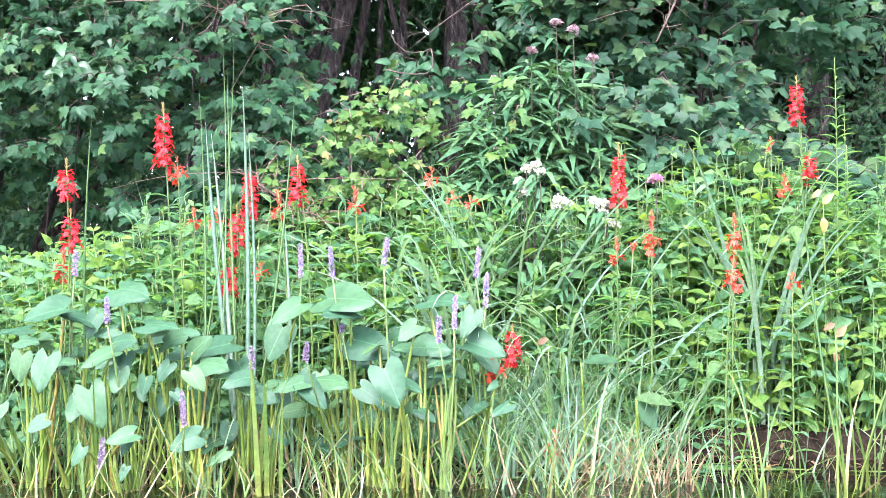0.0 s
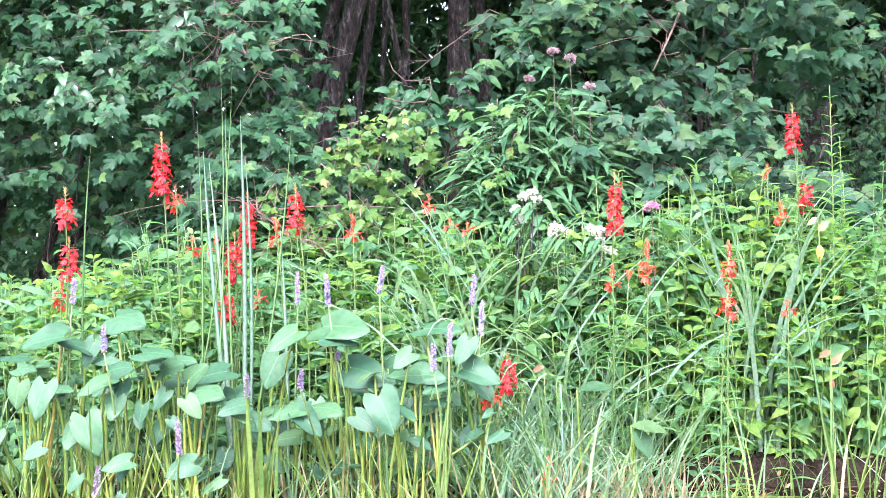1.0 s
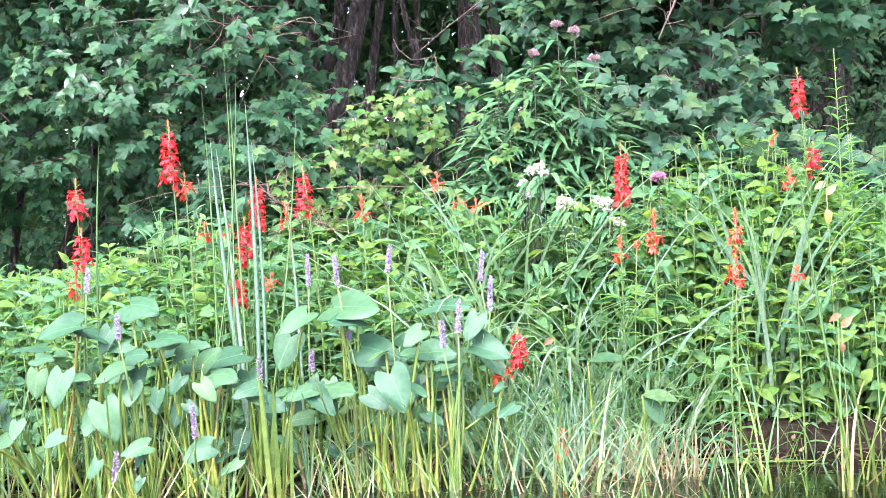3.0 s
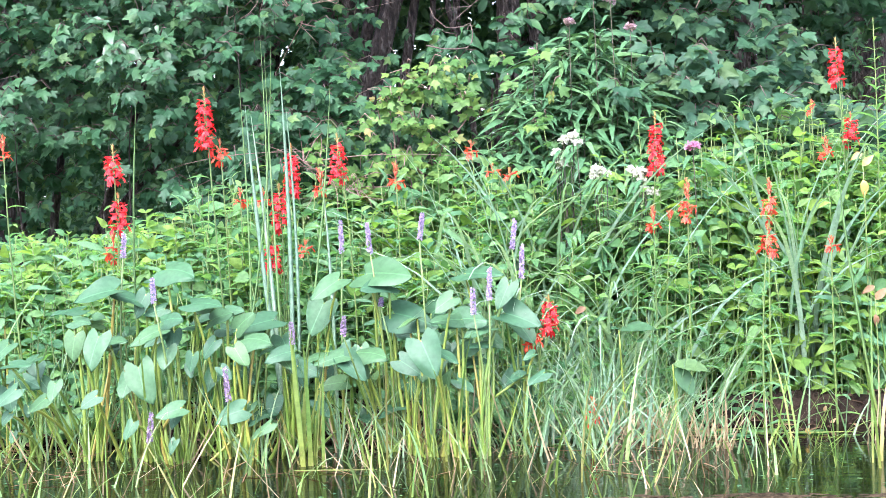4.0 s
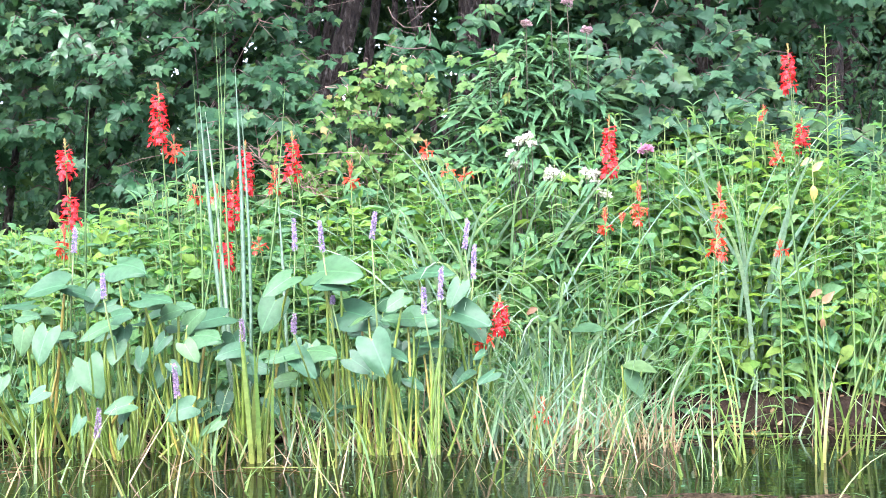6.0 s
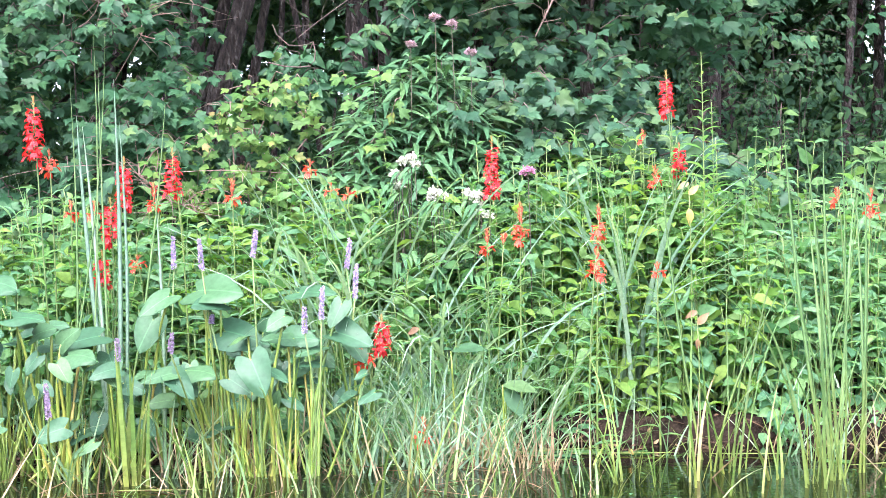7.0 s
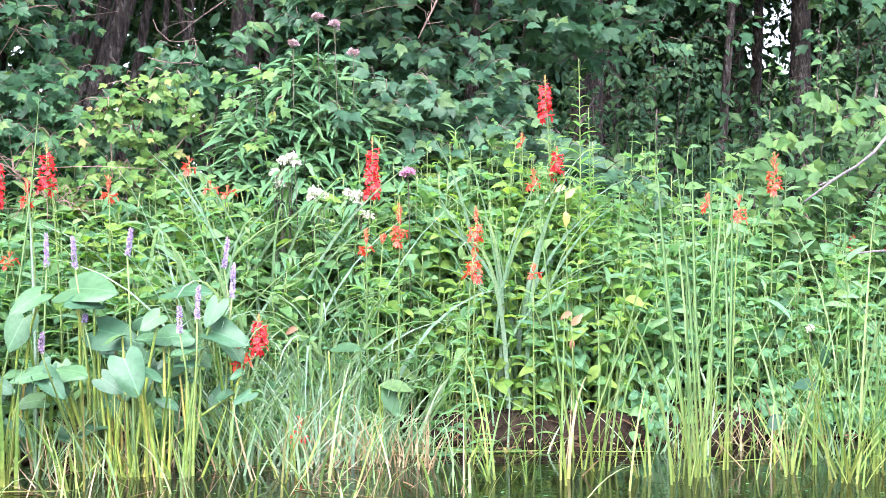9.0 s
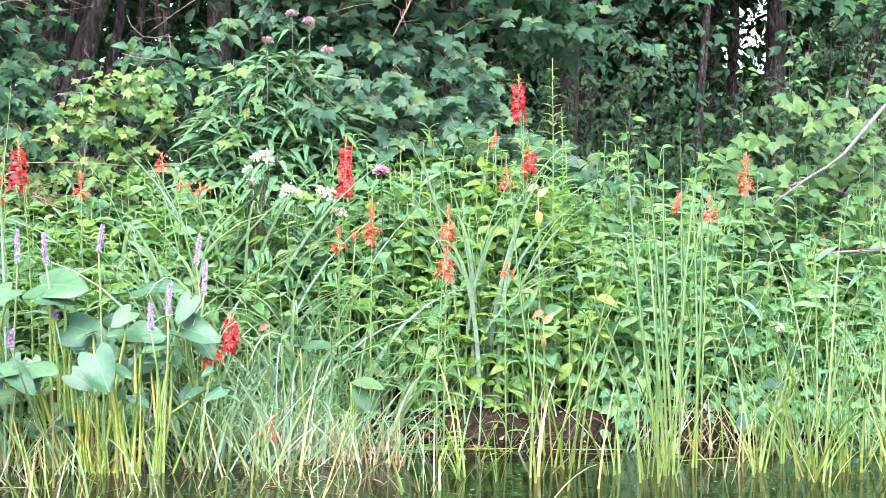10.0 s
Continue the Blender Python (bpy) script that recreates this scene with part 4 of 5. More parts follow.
# ---- pickerelweed ----
def heart_shape(cup, skew=0.0, curl=0.0):
    """A heart-shaped leaf, its stalk joining at the origin, lobes behind it and the tip at y = 1."""
    rows, cols = 11, 8
    v, f = [], []
    for i in range(rows):
        s = i / (rows - 1)
        half = float(np.interp(s, (0, 0.1, 0.2, 0.35, 0.5, 0.7, 0.85, 1), (0.25, 0.345, 0.37, 0.36, 0.32, 0.235, 0.14, 0)))
        for j in range(cols + 1):
            u = j / cols * 2 - 1
            x = u * half
            back = 0.25 * (1 - s) ** 2.0 * (1 - (1 - abs(u)) ** 1.3)
            y = s - back
            z = 0.10 * abs(x) - 0.26 * s * s + cup * x * x + 0.04 * math.sin(8 * s + 3 * u + 3 * cup) * abs(u) + 0.16 * s
            z -= curl * max(0.0, u * (1 if skew > 0 else -1)) ** 2 * half
            v.append((x + skew * s * s, y, z))
    for i in range(rows - 1):
        for j in range(cols):
            a = i * (cols + 1) + j
            f += [(a, a + 1, a + cols + 2), (a, a + cols + 2, a + cols + 1)]
    v = np.array(v)
    n = len(v)
    lower = v - np.array([0, 0, 0.012])
    f = np.array(f)
    return np.concatenate([v, lower]), np.concatenate([f, f[:, ::-1] + n])


HEARTS = [mesh_data("leaf", *heart_shape(*c), M_PICK) for c in ((-0.5, 0.05, 0.1), (0.12, -0.06, 0.3), (0.6, 0.04, 0.5), (0.9, -0.03, 0.0), (-0.2, 0.1, 0.6), (0.3, -0.1, 0.2))]


def floret():
    v, f = [], []
    for i in range(5):
        a = i * 1.2566
        c, s = math.cos(a), math.sin(a)
        k = len(v)
        v += [(0, 0, 0), (c * 0.5 - s * 0.25, s * 0.5 + c * 0.25, 0.5), (c, s, 0.75), (c * 0.5 + s * 0.25, s * 0.5 - c * 0.25, 0.5)]
        f += [(k, k + 1, k + 2), (k, k + 2, k + 3)]
    v = np.array(v, float)
    return v[:, [0, 2, 1]], np.array(f)


FLORET = floret()


def spike(length, r, rng, count=90):
    """A dense spike of small florets on its axis."""
    s = rng.uniform(0, 1, count)
    a = rng.uniform(0, 6.28, count)
    rr = r * (1 - 0.65 * s ** 2)
    out = np.stack([np.cos(a), np.sin(a), np.full(count, 0.25)], -1)
    p = np.stack([np.cos(a) * rr * 0.35, np.sin(a) * rr * 0.35, s * length], -1)
    return scatter(FLORET, p, out, rng.normal(0, 1, (count, 3)), rng.uniform(0.005, 0.008, count))


SPIKES = [mesh_data("flower_spike", *spike(0.09, 0.0125, np.random.default_rng(20 + i)), M_PURPLE if i else M_PURPLEDARK) for i in range(4)]


def pickerelweed(base, leaves, flowers, label, rng):
    base = np.array(base, float)
    t = thing("pickerelweed", base, label, "water plant", "pickerelweed")
    rows = list(leaves)
    crowns = np.array([(base[0] + dx + rng.normal(0, 0.02), 4.2 + rng.uniform(-0.12, 0.14)) for dx in (-0.17, -0.06, 0.06, 0.17)])

    def root(px, py):
        i = int(np.argmin(np.abs(crowns[:, 0] - px) + 0.5 * np.abs(crowns[:, 1] - py) + rng.uniform(0, 0.06, len(crowns))))
        return np.array([crowns[i, 0] + rng.normal(0, 0.018), crowns[i, 1] + rng.normal(0, 0.018), -0.08]) - base

    for x, y, z, size, ang, tilt in leaves:
        if rng.uniform() < 0.8:
            rows.append((x + rng.normal(0, 0.06), y + rng.uniform(0.0, 0.1), z + rng.normal(-0.03, 0.05), size * rng.uniform(0.6, 0.85), ang + rng.normal(0, 60), rng.uniform(0.3, 0.8)))
    for x, y, z, size, ang, tilt in rows:
        a = radians(ang)
        # way to the tip across the view, drooping towards the pond the more the leaf shows its face
        way = np.array([math.cos(a), -0.75 * (1 - tilt) - 0.15, math.sin(a) * (0.35 + 0.6 * tilt)])
        way = unit(way)
        up = unit(np.array([rng.normal(0, 0.14), -0.75 * tilt - 0.22, 1.0 - 0.5 * tilt]))
        size = size * (0.96 - 0.2 * max(0.0, tilt - 0.5))
        c = np.array([x, y, z]) - way * size * 0.42 - base
        foot = root(x, y)
        stalk = put("leaf_stalk", tube(arc(foot, c, (rng.normal(0, 0.02), 0.03, 0.03), 7), 0.0075, 0.004, 6), M_PETIOLE, t)
        ob = put("leaf", HEARTS[int(rng.integers(0, 6))], None, stalk)
        ob.matrix_local = Matrix.Translation(c) @ Matrix(axes(way, up).tolist()).to_4x4() @ Matrix.Diagonal((size * rng.uniform(0.85, 1.15), size, size * rng.uniform(0.5, 1.1), 1))
    for x, y, z, ln in flowers:
        top = np.array([x, y, z]) - base
        foot = root(x, y)
        low = top - np.array([0, 0, ln])
        stalk = put("flower_stalk", tube(arc(foot, low, (rng.normal(0, 0.02), 0, 0), 6), 0.0045, 0.003, 6), M_STEM, t)
        k = int(rng.integers(1, 4)) if z > 0.52 else 0
        ob = put("flower_spike", SPIKES[k], None, stalk, "violet flower spike" if k else "fading grey-violet flower spike")
        ob.matrix_local = Matrix.Translation(low) @ pose(0, 0, 0, rng.normal(0, 5), rng.normal(0, 6), rng.uniform(0, 360)) @ Matrix.Diagonal((1.0, 1.0, ln / 0.088, 1))
    # bare stalks standing in the clump
    for i in range(20):
        foot = root(base[0] + rng.normal(0, 0.17), 4.2)
        e = foot + np.array([rng.normal(0, 0.09), rng.normal(-0.02, 0.06), rng.uniform(0.12, 0.4)])
        put("leaf_stalk", tube(arc(foot, e, (rng.normal(0, 0.015), 0, 0), 5), 0.007, 0.001, 5), M_PETIOLE, t)
    for i in range(10):
        z = rng.uniform(0.12, 0.5)
        c = np.array([min(0.24, base[0] + rng.normal(0, 0.2)), base[1] + rng.uniform(-0.05, 0.22), z]) - base
        a = rng.uniform(3.3, 6.1)
        flat = rng.uniform(0.25, 1.0)
        stalk = put("leaf_stalk", tube(arc(root(c[0] + base[0], 4.2), c, (0, 0.02, 0.02), 5), 0.006, 0.004, 5), M_PETIOLE, t)
        ob = put("leaf", HEARTS[int(rng.integers(0, 6))], None, stalk)
        ob.matrix_local = Matrix.Translation(c) @ Matrix(axes(np.array([math.cos(a), -0.4, math.sin(a) * flat]), np.array([rng.normal(0, 0.2), -0.7 * flat, 1.1 - 0.5 * flat])).tolist()).to_4x4() @ Matrix.Scale(rng.uniform(0.065, 0.115), 4)


WEED = "pickerelweed with heart-shaped blue-green leaves and violet spikes"
pickerelweed((-1.42, 4.2, 0), [(-1.54, 4.13, 0.37, 0.12, 240, 0.6), (-1.45, 3.96, 0.18, 0.05, 240, 0.8), (-1.44, 3.95, 0.25, 0.1, 230, 0.7), (-1.42, 4.0, 0.35, 0.1, 0, 0.5),
    (-1.32, 4.21, 0.51, 0.11, 190, 0.35), (-1.28, 3.94, 0.27, 0.07, 270, 0.5), (-1.26, 4.08, 0.4, 0.1, 265, 0.9), (-1.25, 4.13, 0.48, 0.09, 0, 0.45)],
    [], WEED, rng)
pickerelweed((-1.05, 4.2, 0), [(-1.19, 4.13, 0.57, 0.15, 200, 0.5), (-1.17, 4.02, 0.39, 0.13, 260, 0.7), (-1.15, 3.9, 0.24, 0.07, 220, 0.7), (-1.13, 4.13, 0.41, 0.08, 0, 0.6),
    (-1.06, 4.19, 0.53, 0.1, 250, 0.8), (-1.03, 3.92, 0.14, 0.07, 250, 0.8), (-1.01, 4.01, 0.28, 0.15, 285, 0.8), (-1.0, 4.04, 0.43, 0.12, 215, 0.6),
    (-0.94, 4.05, 0.36, 0.09, 270, 0.5), (-0.94, 4.12, 0.48, 0.11, 20, 0.45), (-0.93, 4.2, 0.64, 0.15, -10, 0.4), (-0.91, 3.97, 0.19, 0.1, 200, 0.8)],
    [(-1.12, 4.2, 0.77, 0.08), (-0.96, 4.0, 0.62, 0.08), (-0.93, 3.8, 0.21, 0.09)], WEED, rng)
pickerelweed((-0.72, 4.2, 0), [(-0.86, 4.07, 0.34, 0.07, 260, 1.0), (-0.82, 4.11, 0.53, 0.15, 0, 0.4), (-0.81, 4.12, 0.38, 0.08, 240, 0.8), (-0.79, 4.2, 0.48, 0.11, 30, 0.5),
    (-0.74, 4.2, 0.5, 0.08, 0, 0.6), (-0.71, 3.96, 0.18, 0.11, 200, 0.9), (-0.69, 4.03, 0.36, 0.09, 300, 0.7), (-0.67, 4.2, 0.45, 0.16, 200, 0.45),
    (-0.64, 4.06, 0.41, 0.13, 0, 0.35), (-0.56, 4.03, 0.36, 0.1, 200, 0.6)],
    [(-0.69, 3.85, 0.34, 0.1)], WEED, rng)
pickerelweed((-0.3, 4.2, 0), [(-0.47, 4.05, 0.31, 0.1, -20, 0.6), (-0.46, 4.23, 0.47, 0.14, 250, 0.8), (-0.41, 4.13, 0.57, 0.13, 225, 0.6), (-0.39, 4.05, 0.34, 0.12, 200, 0.6),
    (-0.32, 4.05, 0.31, 0.12, -50, 0.8), (-0.27, 4.11, 0.35, 0.14, 0, 0.35), (-0.25, 4.18, 0.57, 0.12, 180, 0.35), (-0.22, 4.21, 0.61, 0.2, 0, 0.4),
    (-0.14, 4.21, 0.46, 0.17, -20, 0.5), (-0.14, 4.07, 0.31, 0.1, -40, 0.6)],
    [(-0.4, 4.45, 0.79, 0.11), (-0.27, 4.2, 0.78, 0.1), (-0.33, 3.9, 0.49, 0.06), (-0.24, 4.2, 0.53, 0.03),
    (-0.5, 3.95, 0.47, 0.07)], WEED, rng)
pickerelweed((0.08, 4.2, 0), [(-0.07, 3.98, 0.35, 0.15, -70, 0.7), (-0.02, 4.11, 0.51, 0.09, 220, 0.7), (-0.01, 4.17, 0.45, 0.12, 180, 0.5), (0.06, 4.19, 0.45, 0.13, 0, 0.5),
    (0.09, 4.17, 0.41, 0.11, 200, 0.6), (0.1, 4.26, 0.6, 0.16, 0, 0.35), (0.18, 4.18, 0.53, 0.11, 250, 0.7), (0.23, 4.18, 0.45, 0.15, -25, 0.6),
    (0.28, 4.07, 0.26, 0.08, 220, 0.7)],
    [(-0.1, 4.18, 0.81, 0.09), (0.21, 4.4, 0.78, 0.1), (0.24, 4.3, 0.69, 0.11), (0.13, 4.1, 0.62, 0.1),
    (0.08, 4.0, 0.56, 0.08)], WEED, rng)


# ---- cardinal flowers ----
def blossom():
    """A scarlet lipped flower: a narrow tube, two upright lobes and three broad hanging lower ones."""
    parts = [tube([(0, 0, 0), (0, 0.35, 0.1), (0, 0.6, 0.08)], 0.06, 0.09, 5)]
    petal = leaf_shape([0.04, 0.17, 0.2, 0.14, 0.0], 0.2, 0.35)
    for d, k in (((-0.75, 0.5, 0.45), 0.5), ((0.75, 0.5, 0.45), 0.5), ((-0.5, 0.6, -0.7), 0.66), ((0.0, 0.7, -0.8), 0.7), ((0.5, 0.6, -0.7), 0.66)):
        parts.append(scatter(petal, np.array([[0, 0.55, 0.06]]), np.array([d]), np.array([[0, 0.5, 1.0]]), np.array([k])))
    return join(parts)


def calyx():
    """A spent flower: a ribbed green cup with a shrivelled, rust-red tube pointing out and up."""
    cup = tube([(0, 0, 0), (0, 0.12, 0.02), (0, 0.3, 0.08)], 0.1, 0.12, 6)
    wisps = [tube([(0, 0.28, 0.08), (sx, 0.6, 0.2 + sz), (sx * 2.2, 0.95, 0.3 + sz)], 0.07, 0.02, 4) for sx, sz in ((-0.08, 0.1), (0.09, 0.0), (0.0, 0.2))]
    return join([cup] + wisps)


BLOSSOM = mesh_data("blossom", *blossom(), M_RED)
FADED = mesh_data("blossom", *blossom(), M_ORANGE)
BUD = mesh_data("bud", *tube([(0, 0, 0), (0, 0.3, 0.1), (0, 0.7, 0.25), (0, 1.0, 0.3)], 0.16, 0.03, 5), M_BUD)
CALYX = mesh_data("spent_flower", *calyx(), M_RUST)
CARD_LEAF = mesh_data("leaf", *LANCE, M_LANCE)


def cardinal_flower(x, y, top, length, fade, rng):
    """A leafy stem with a spike of scarlet flowers; the share "fade" of it at the top is in bud or over."""
    z0 = max(-0.05, float(height(np.array(x), np.array(y))))
    full = fade < 0.25
    t = thing("cardinal_flower", (x, y, z0), "cardinal flower with a tall scarlet flower spike" if full else "cardinal flower with a partly faded orange-red spike", "flower", "cardinal flowers")
    h = max(0.05, top - z0)
    foot = (rng.normal(0, 0.05) * min(h, 1), rng.uniform(0.0, 0.04), -0.03)
    path = arc(foot, (0, 0, h), (rng.normal(0, 0.015), 0, 0), 9)
    put("stem", tube(path, 0.0045, 0.002, 6), M_STEM, t)
    if h > 0.2:
        k = int(8 + h * 14)
        for i in range(k):
            s = 0.15 + (0.95 - length / h - 0.15) * i / k
            a = i * 2.4 + rng.uniform(-0.3, 0.3)
            c = np.array([np.interp(s, np.linspace(0, 1, 9), path[:, j]) for j in range(3)])
            ob = put("leaf", CARD_LEAF, None, t)
            d = np.array([math.cos(a), math.sin(a), 0.35 + rng.normal(0, 0.15)])
            ob.matrix_local = Matrix.Translation(c) @ Matrix(axes(d, np.array([0, 0, 1.0])).tolist()).to_4x4() @ Matrix.Scale(rng.uniform(0.085, 0.13) * (1.1 - 0.45 * s), 4)
    spire = put("flower_spike", tube([(0, 0, h - length), (0, 0, h - length * 0.5), (0, 0, h + 0.002)], 0.003, 0.0018, 6), M_STEM, t)
    n = max(5, int(length * (190 if full else 150)))
    for i in range(n):
        s = i / n
        a = i * 2.4 + rng.uniform(-0.4, 0.4)
        bud = full and s > 1 - fade
        spent = not full and (s > 1 - fade or rng.uniform() < 0.25)
        c = (0, 0, h - length * (1 - s * 0.97))
        ob = put("bud" if bud else "spent_flower" if spent else "blossom", BUD if bud else CALYX if spent else BLOSSOM if full else FADED, None, spire)
        size = rng.uniform(0.034, 0.046) * (1.05 - 0.3 * s) * (0.5 if bud else 0.75 if spent else 1.0)
        tip = rng.uniform(20, 50) if bud or spent else rng.uniform(-20, 20)
        ob.matrix_local = Matrix.Translation(c) @ pose(0, 0, 0, 0, 0, math.degrees(a)) @ pose(0, 0, 0, tip, 0, 0) @ Matrix.Scale(size, 4)
    for i in range(4):
        ob = put("bud", BUD, None, spire)
        ob.matrix_local = Matrix.Translation((0, 0, h - 0.006)) @ pose(0, 0, 0, 40 + 12 * i, 0, i * 95) @ Matrix.Scale(0.02, 4)


CARDINALS_LEFT = [(-1.175, 4.3, 1.074, 0.115, 0.2), (-1.161, 4.3, 0.904, 0.116, 0.14), (-1.191, 4.32, 0.768, 0.086, 0.4),
    (-0.87, 4.4, 1.275, 0.21, 0.14), (-0.842, 4.5, 1.094, 0.067, 0.3), (-0.599, 4.6, 1.079, 0.18, 0.14),
    (-0.639, 4.55, 0.929, 0.15, 0.14), (-0.649, 4.45, 0.739, 0.12, 0.14), (-0.432, 4.65, 1.115, 0.158, 0.14),
    (-0.229, 4.8, 1.009, 0.08, 0.7), (-0.509, 4.7, 0.989, 0.08, 0.75), (-0.859, 4.9, 0.929, 0.05, 0.5),
    (-0.769, 4.9, 0.929, 0.05, 0.5), (-0.589, 4.8, 0.719, 0.04, 0.5), (0.06, 5.0, 1.099, 0.047, 0.5),
    (0.144, 4.95, 0.998, 0.029, 0.5), (0.211, 4.95, 0.979, 0.029, 0.5), (0.773, 4.82, 1.17, 0.223, 0.14),
    (0.843, 4.5, 0.903, 0.134, 0.45)]
CARDINALS_RIGHT = [(0.724, 4.55, 0.808, 0.077, 0.6), (0.792, 4.6, 0.789, 0.029, 0.8), (1.107, 4.38, 0.889, 0.139, 0.4),
    (1.082, 4.3, 0.73, 0.1, 0.25), (1.508, 5.0, 1.455, 0.163, 0.14), (1.559, 5.0, 1.158, 0.102, 0.14),
    (1.462, 5.0, 1.07, 0.07, 0.5), (1.432, 5.1, 1.221, 0.04, 0.7), (1.372, 4.6, 0.68, 0.04, 0.5),
    (0.332, 4.3, 0.509, 0.11, 0.14), (0.271, 4.28, 0.419, 0.073, 0.5), (0.474, 4.3, 0.151, 0.084, 0.5),
    (2.471, 4.9, 1.143, 0.15, 0.5), (2.152, 4.5, 0.947, 0.096, 0.5), (2.143, 4.8, 0.965, 0.05, 0.7),
    (2.976, 5.2, 0.802, 0.07, 0.7), (3.164, 5.2, 0.801, 0.05, 0.7), (2.738, 4.9, 0.534, 0.03, 0.5),
    (-1.649, 4.5, 1.139, 0.09, 0.6)]
for x, y, top, length, fade in CARDINALS_LEFT + CARDINALS_RIGHT:
    cardinal_flower(x, y, top, length, fade, rng)


# ---- other flowers ----
LONG_MESH = mesh_data("leaf", *LONG, M_BUSH)


def umbel(name, x, y, z, r, mat, label, category, rng, n=70, fl=0.0095):
    z0 = float(height(np.array(x), np.array(y)))
    t = thing(name, (x, y, z0), label, category)
    h = z - z0
    put("stem", tube(arc((rng.normal(0, 0.03), 0.02, -0.03), (0, 0, h), (0.01, 0, 0), 6), 0.003, 0.0018, 5), M_DARKSTEM, t)
    a, q = rng.uniform(0, 6.28, n), r * np.sqrt(rng.uniform(0, 1, n))
    p = np.stack([np.cos(a) * q, np.sin(a) * q, h - q * q / r * 0.5 + rng.normal(0, 0.006, n)], -1)
    put("flower_head", scatter(FLORET, p, rng.normal(0, 0.5, (n, 3)) + (0, -0.3, 1), rng.normal(0, 1, (n, 3)), fl * rng.uniform(0.7, 1.3, n)), mat, t)
    if h < 0.6:
        return
    k = 8
    s = np.linspace(0.5, 0.95, k)
    b = np.arange(k) * 2.4
    for q, w in zip(s, b):
        ob = put("leaf", LONG_MESH, None, t)
        ob.matrix_local = Matrix.Translation((0, 0, q * h)) @ Matrix(axes(np.array([math.cos(w), math.sin(w), 0.4]), np.array([0, 0, 1.0])).tolist()).to_4x4() @ Matrix.Scale(rng.uniform(0.07, 0.11), 4)


for x, y, z in ((0.58, 5.25, 1.73), (0.65, 5.25, 1.7), (0.477, 5.25, 1.612), (0.73, 5.25, 1.58), (0.321, 5.25, 1.486)):
    umbel("pink_flowering_weed", x, y, z, 0.022 if z > 1.55 else 0.013, M_PINK, "tall weed with a dusty pink flower head", "flower", rng)
umbel("pink_milkweed", 0.91, 4.8, 1.05, 0.028, M_ROSE, "milkweed with a rose-pink flower head", "flower", rng)
for x, y, z in ((0.446, 4.84, 1.095), (0.422, 4.84, 1.091), (0.401, 4.84, 1.041), (0.389, 4.84, 1.039), (0.461, 4.84, 1.110), (0.473, 4.84, 1.082), (0.585, 4.84, 0.959), (0.539, 4.84, 0.970), (0.556, 4.84, 0.969), (0.534, 4.84, 0.948), (0.680, 4.84, 0.969), (0.727, 4.84, 0.960), (0.729, 4.84, 0.887), (0.762, 4.84, 0.878), (0.705, 4.84, 0.952), (0.718, 4.84, 0.926), (0.409, 4.84, 0.993), (0.420, 4.84, 1.005), (2.56, 4.75, 0.43), (2.85, 4.8, 0.42)):
    umbel("white_boneset", x, y, z, 0.018, M_WHITE, "boneset with a small white flower cluster", "flower", rng, 60, 0.007)


SPIRE_LEAF = mesh_data("leaf", *LANCE, M_HERB)


def spire_plant(x, y, top, label):
    """An upright leafy spire with narrow leaves that shorten towards its tip."""
    z0 = float(height(np.array(x), np.array(y)))
    t = thing("leafy_spire", (x, y, z0), label, "herb")
    h = top - z0
    put("stem", tube(arc((0, 0, -0.03), (0.0, 0, h), (0.01, 0, 0), 8), 0.005, 0.0015, 5), M_STEM, t)
    k = int(h * 17)
    for i in range(2 * k):
        s = 0.35 + 0.64 * (i // 2) / k
        a = (i % 2) * math.pi + (i // 2) * 1.35 + rng.uniform(-0.3, 0.3)
        size = np.interp(s, (0.3, 0.7, 0.82, 1.0), (0.115, 0.105, 0.06, 0.022))
        ob = put("leaf", SPIRE_LEAF, None, t)
        ob.matrix_local = Matrix.Translation((0.01 * 4 * s * (1 - s), 0, s * h)) @ Matrix(axes(np.array([math.cos(a), math.sin(a), 0.25 + 0.5 * s]), np.array([0, 0, 1.0])).tolist()).to_4x4() @ Matrix.Scale(size * rng.uniform(0.8, 1.15), 4)


for x, y, top in ((1.611, 4.85, 1.516), (1.68, 4.95, 1.33), (1.54, 5.05, 1.3), (1.74, 5.1, 1.2), (1.48, 5.1, 1.14)):
    spire_plant(x, y, top, "upright leafy spire with narrow pointed leaves")


def hanging_leaves(name, x, y, z, mat, sizes, label):
    z0 = float(height(np.array(x), np.array(y)))
    t = thing(name, (x, y, z0), label, "plant")
    put("stem", tube(arc((0, 0, -0.03), (0, 0, z - z0), (0.01, 0, 0), 6), 0.004, 0.002, 5), M_STEM, t)
    for i, s in enumerate(sizes):
        put("leaf", scatter(OVATE, np.array([[0, 0, z - z0 - 0.05 * i]]), np.array([[(-0.7, 0.5, 0.1, 0.6)[i % 4], -0.3, (-0.3, 0.6, -1.0, -0.7)[i % 4]]]), np.array([[0, -1.0, 0.4]]), np.array([s])), mat, t)


umbel("yellow_pond_flower", 1.2, 4.3, 0.03, 0.008, M_YELLOW, "tiny yellow flower at the water's surface", "flower", rng, 8, 0.008)
hanging_leaves("yellowing_plant", 1.531, 4.75, 0.996, M_YELLOW, (0.05, 0.055, 0.065), "plant with a few yellowed hanging leaves")
hanging_leaves("withered_plant", 1.493, 4.5, 0.51, M_TAN, (0.05, 0.06, 0.045), "withered plant with curled tan leaves")
hanging_leaves("withered_stalk", 0.47, 4.5, 0.46, M_TAN, (0.05,), "dry stalk with one tan leaf")


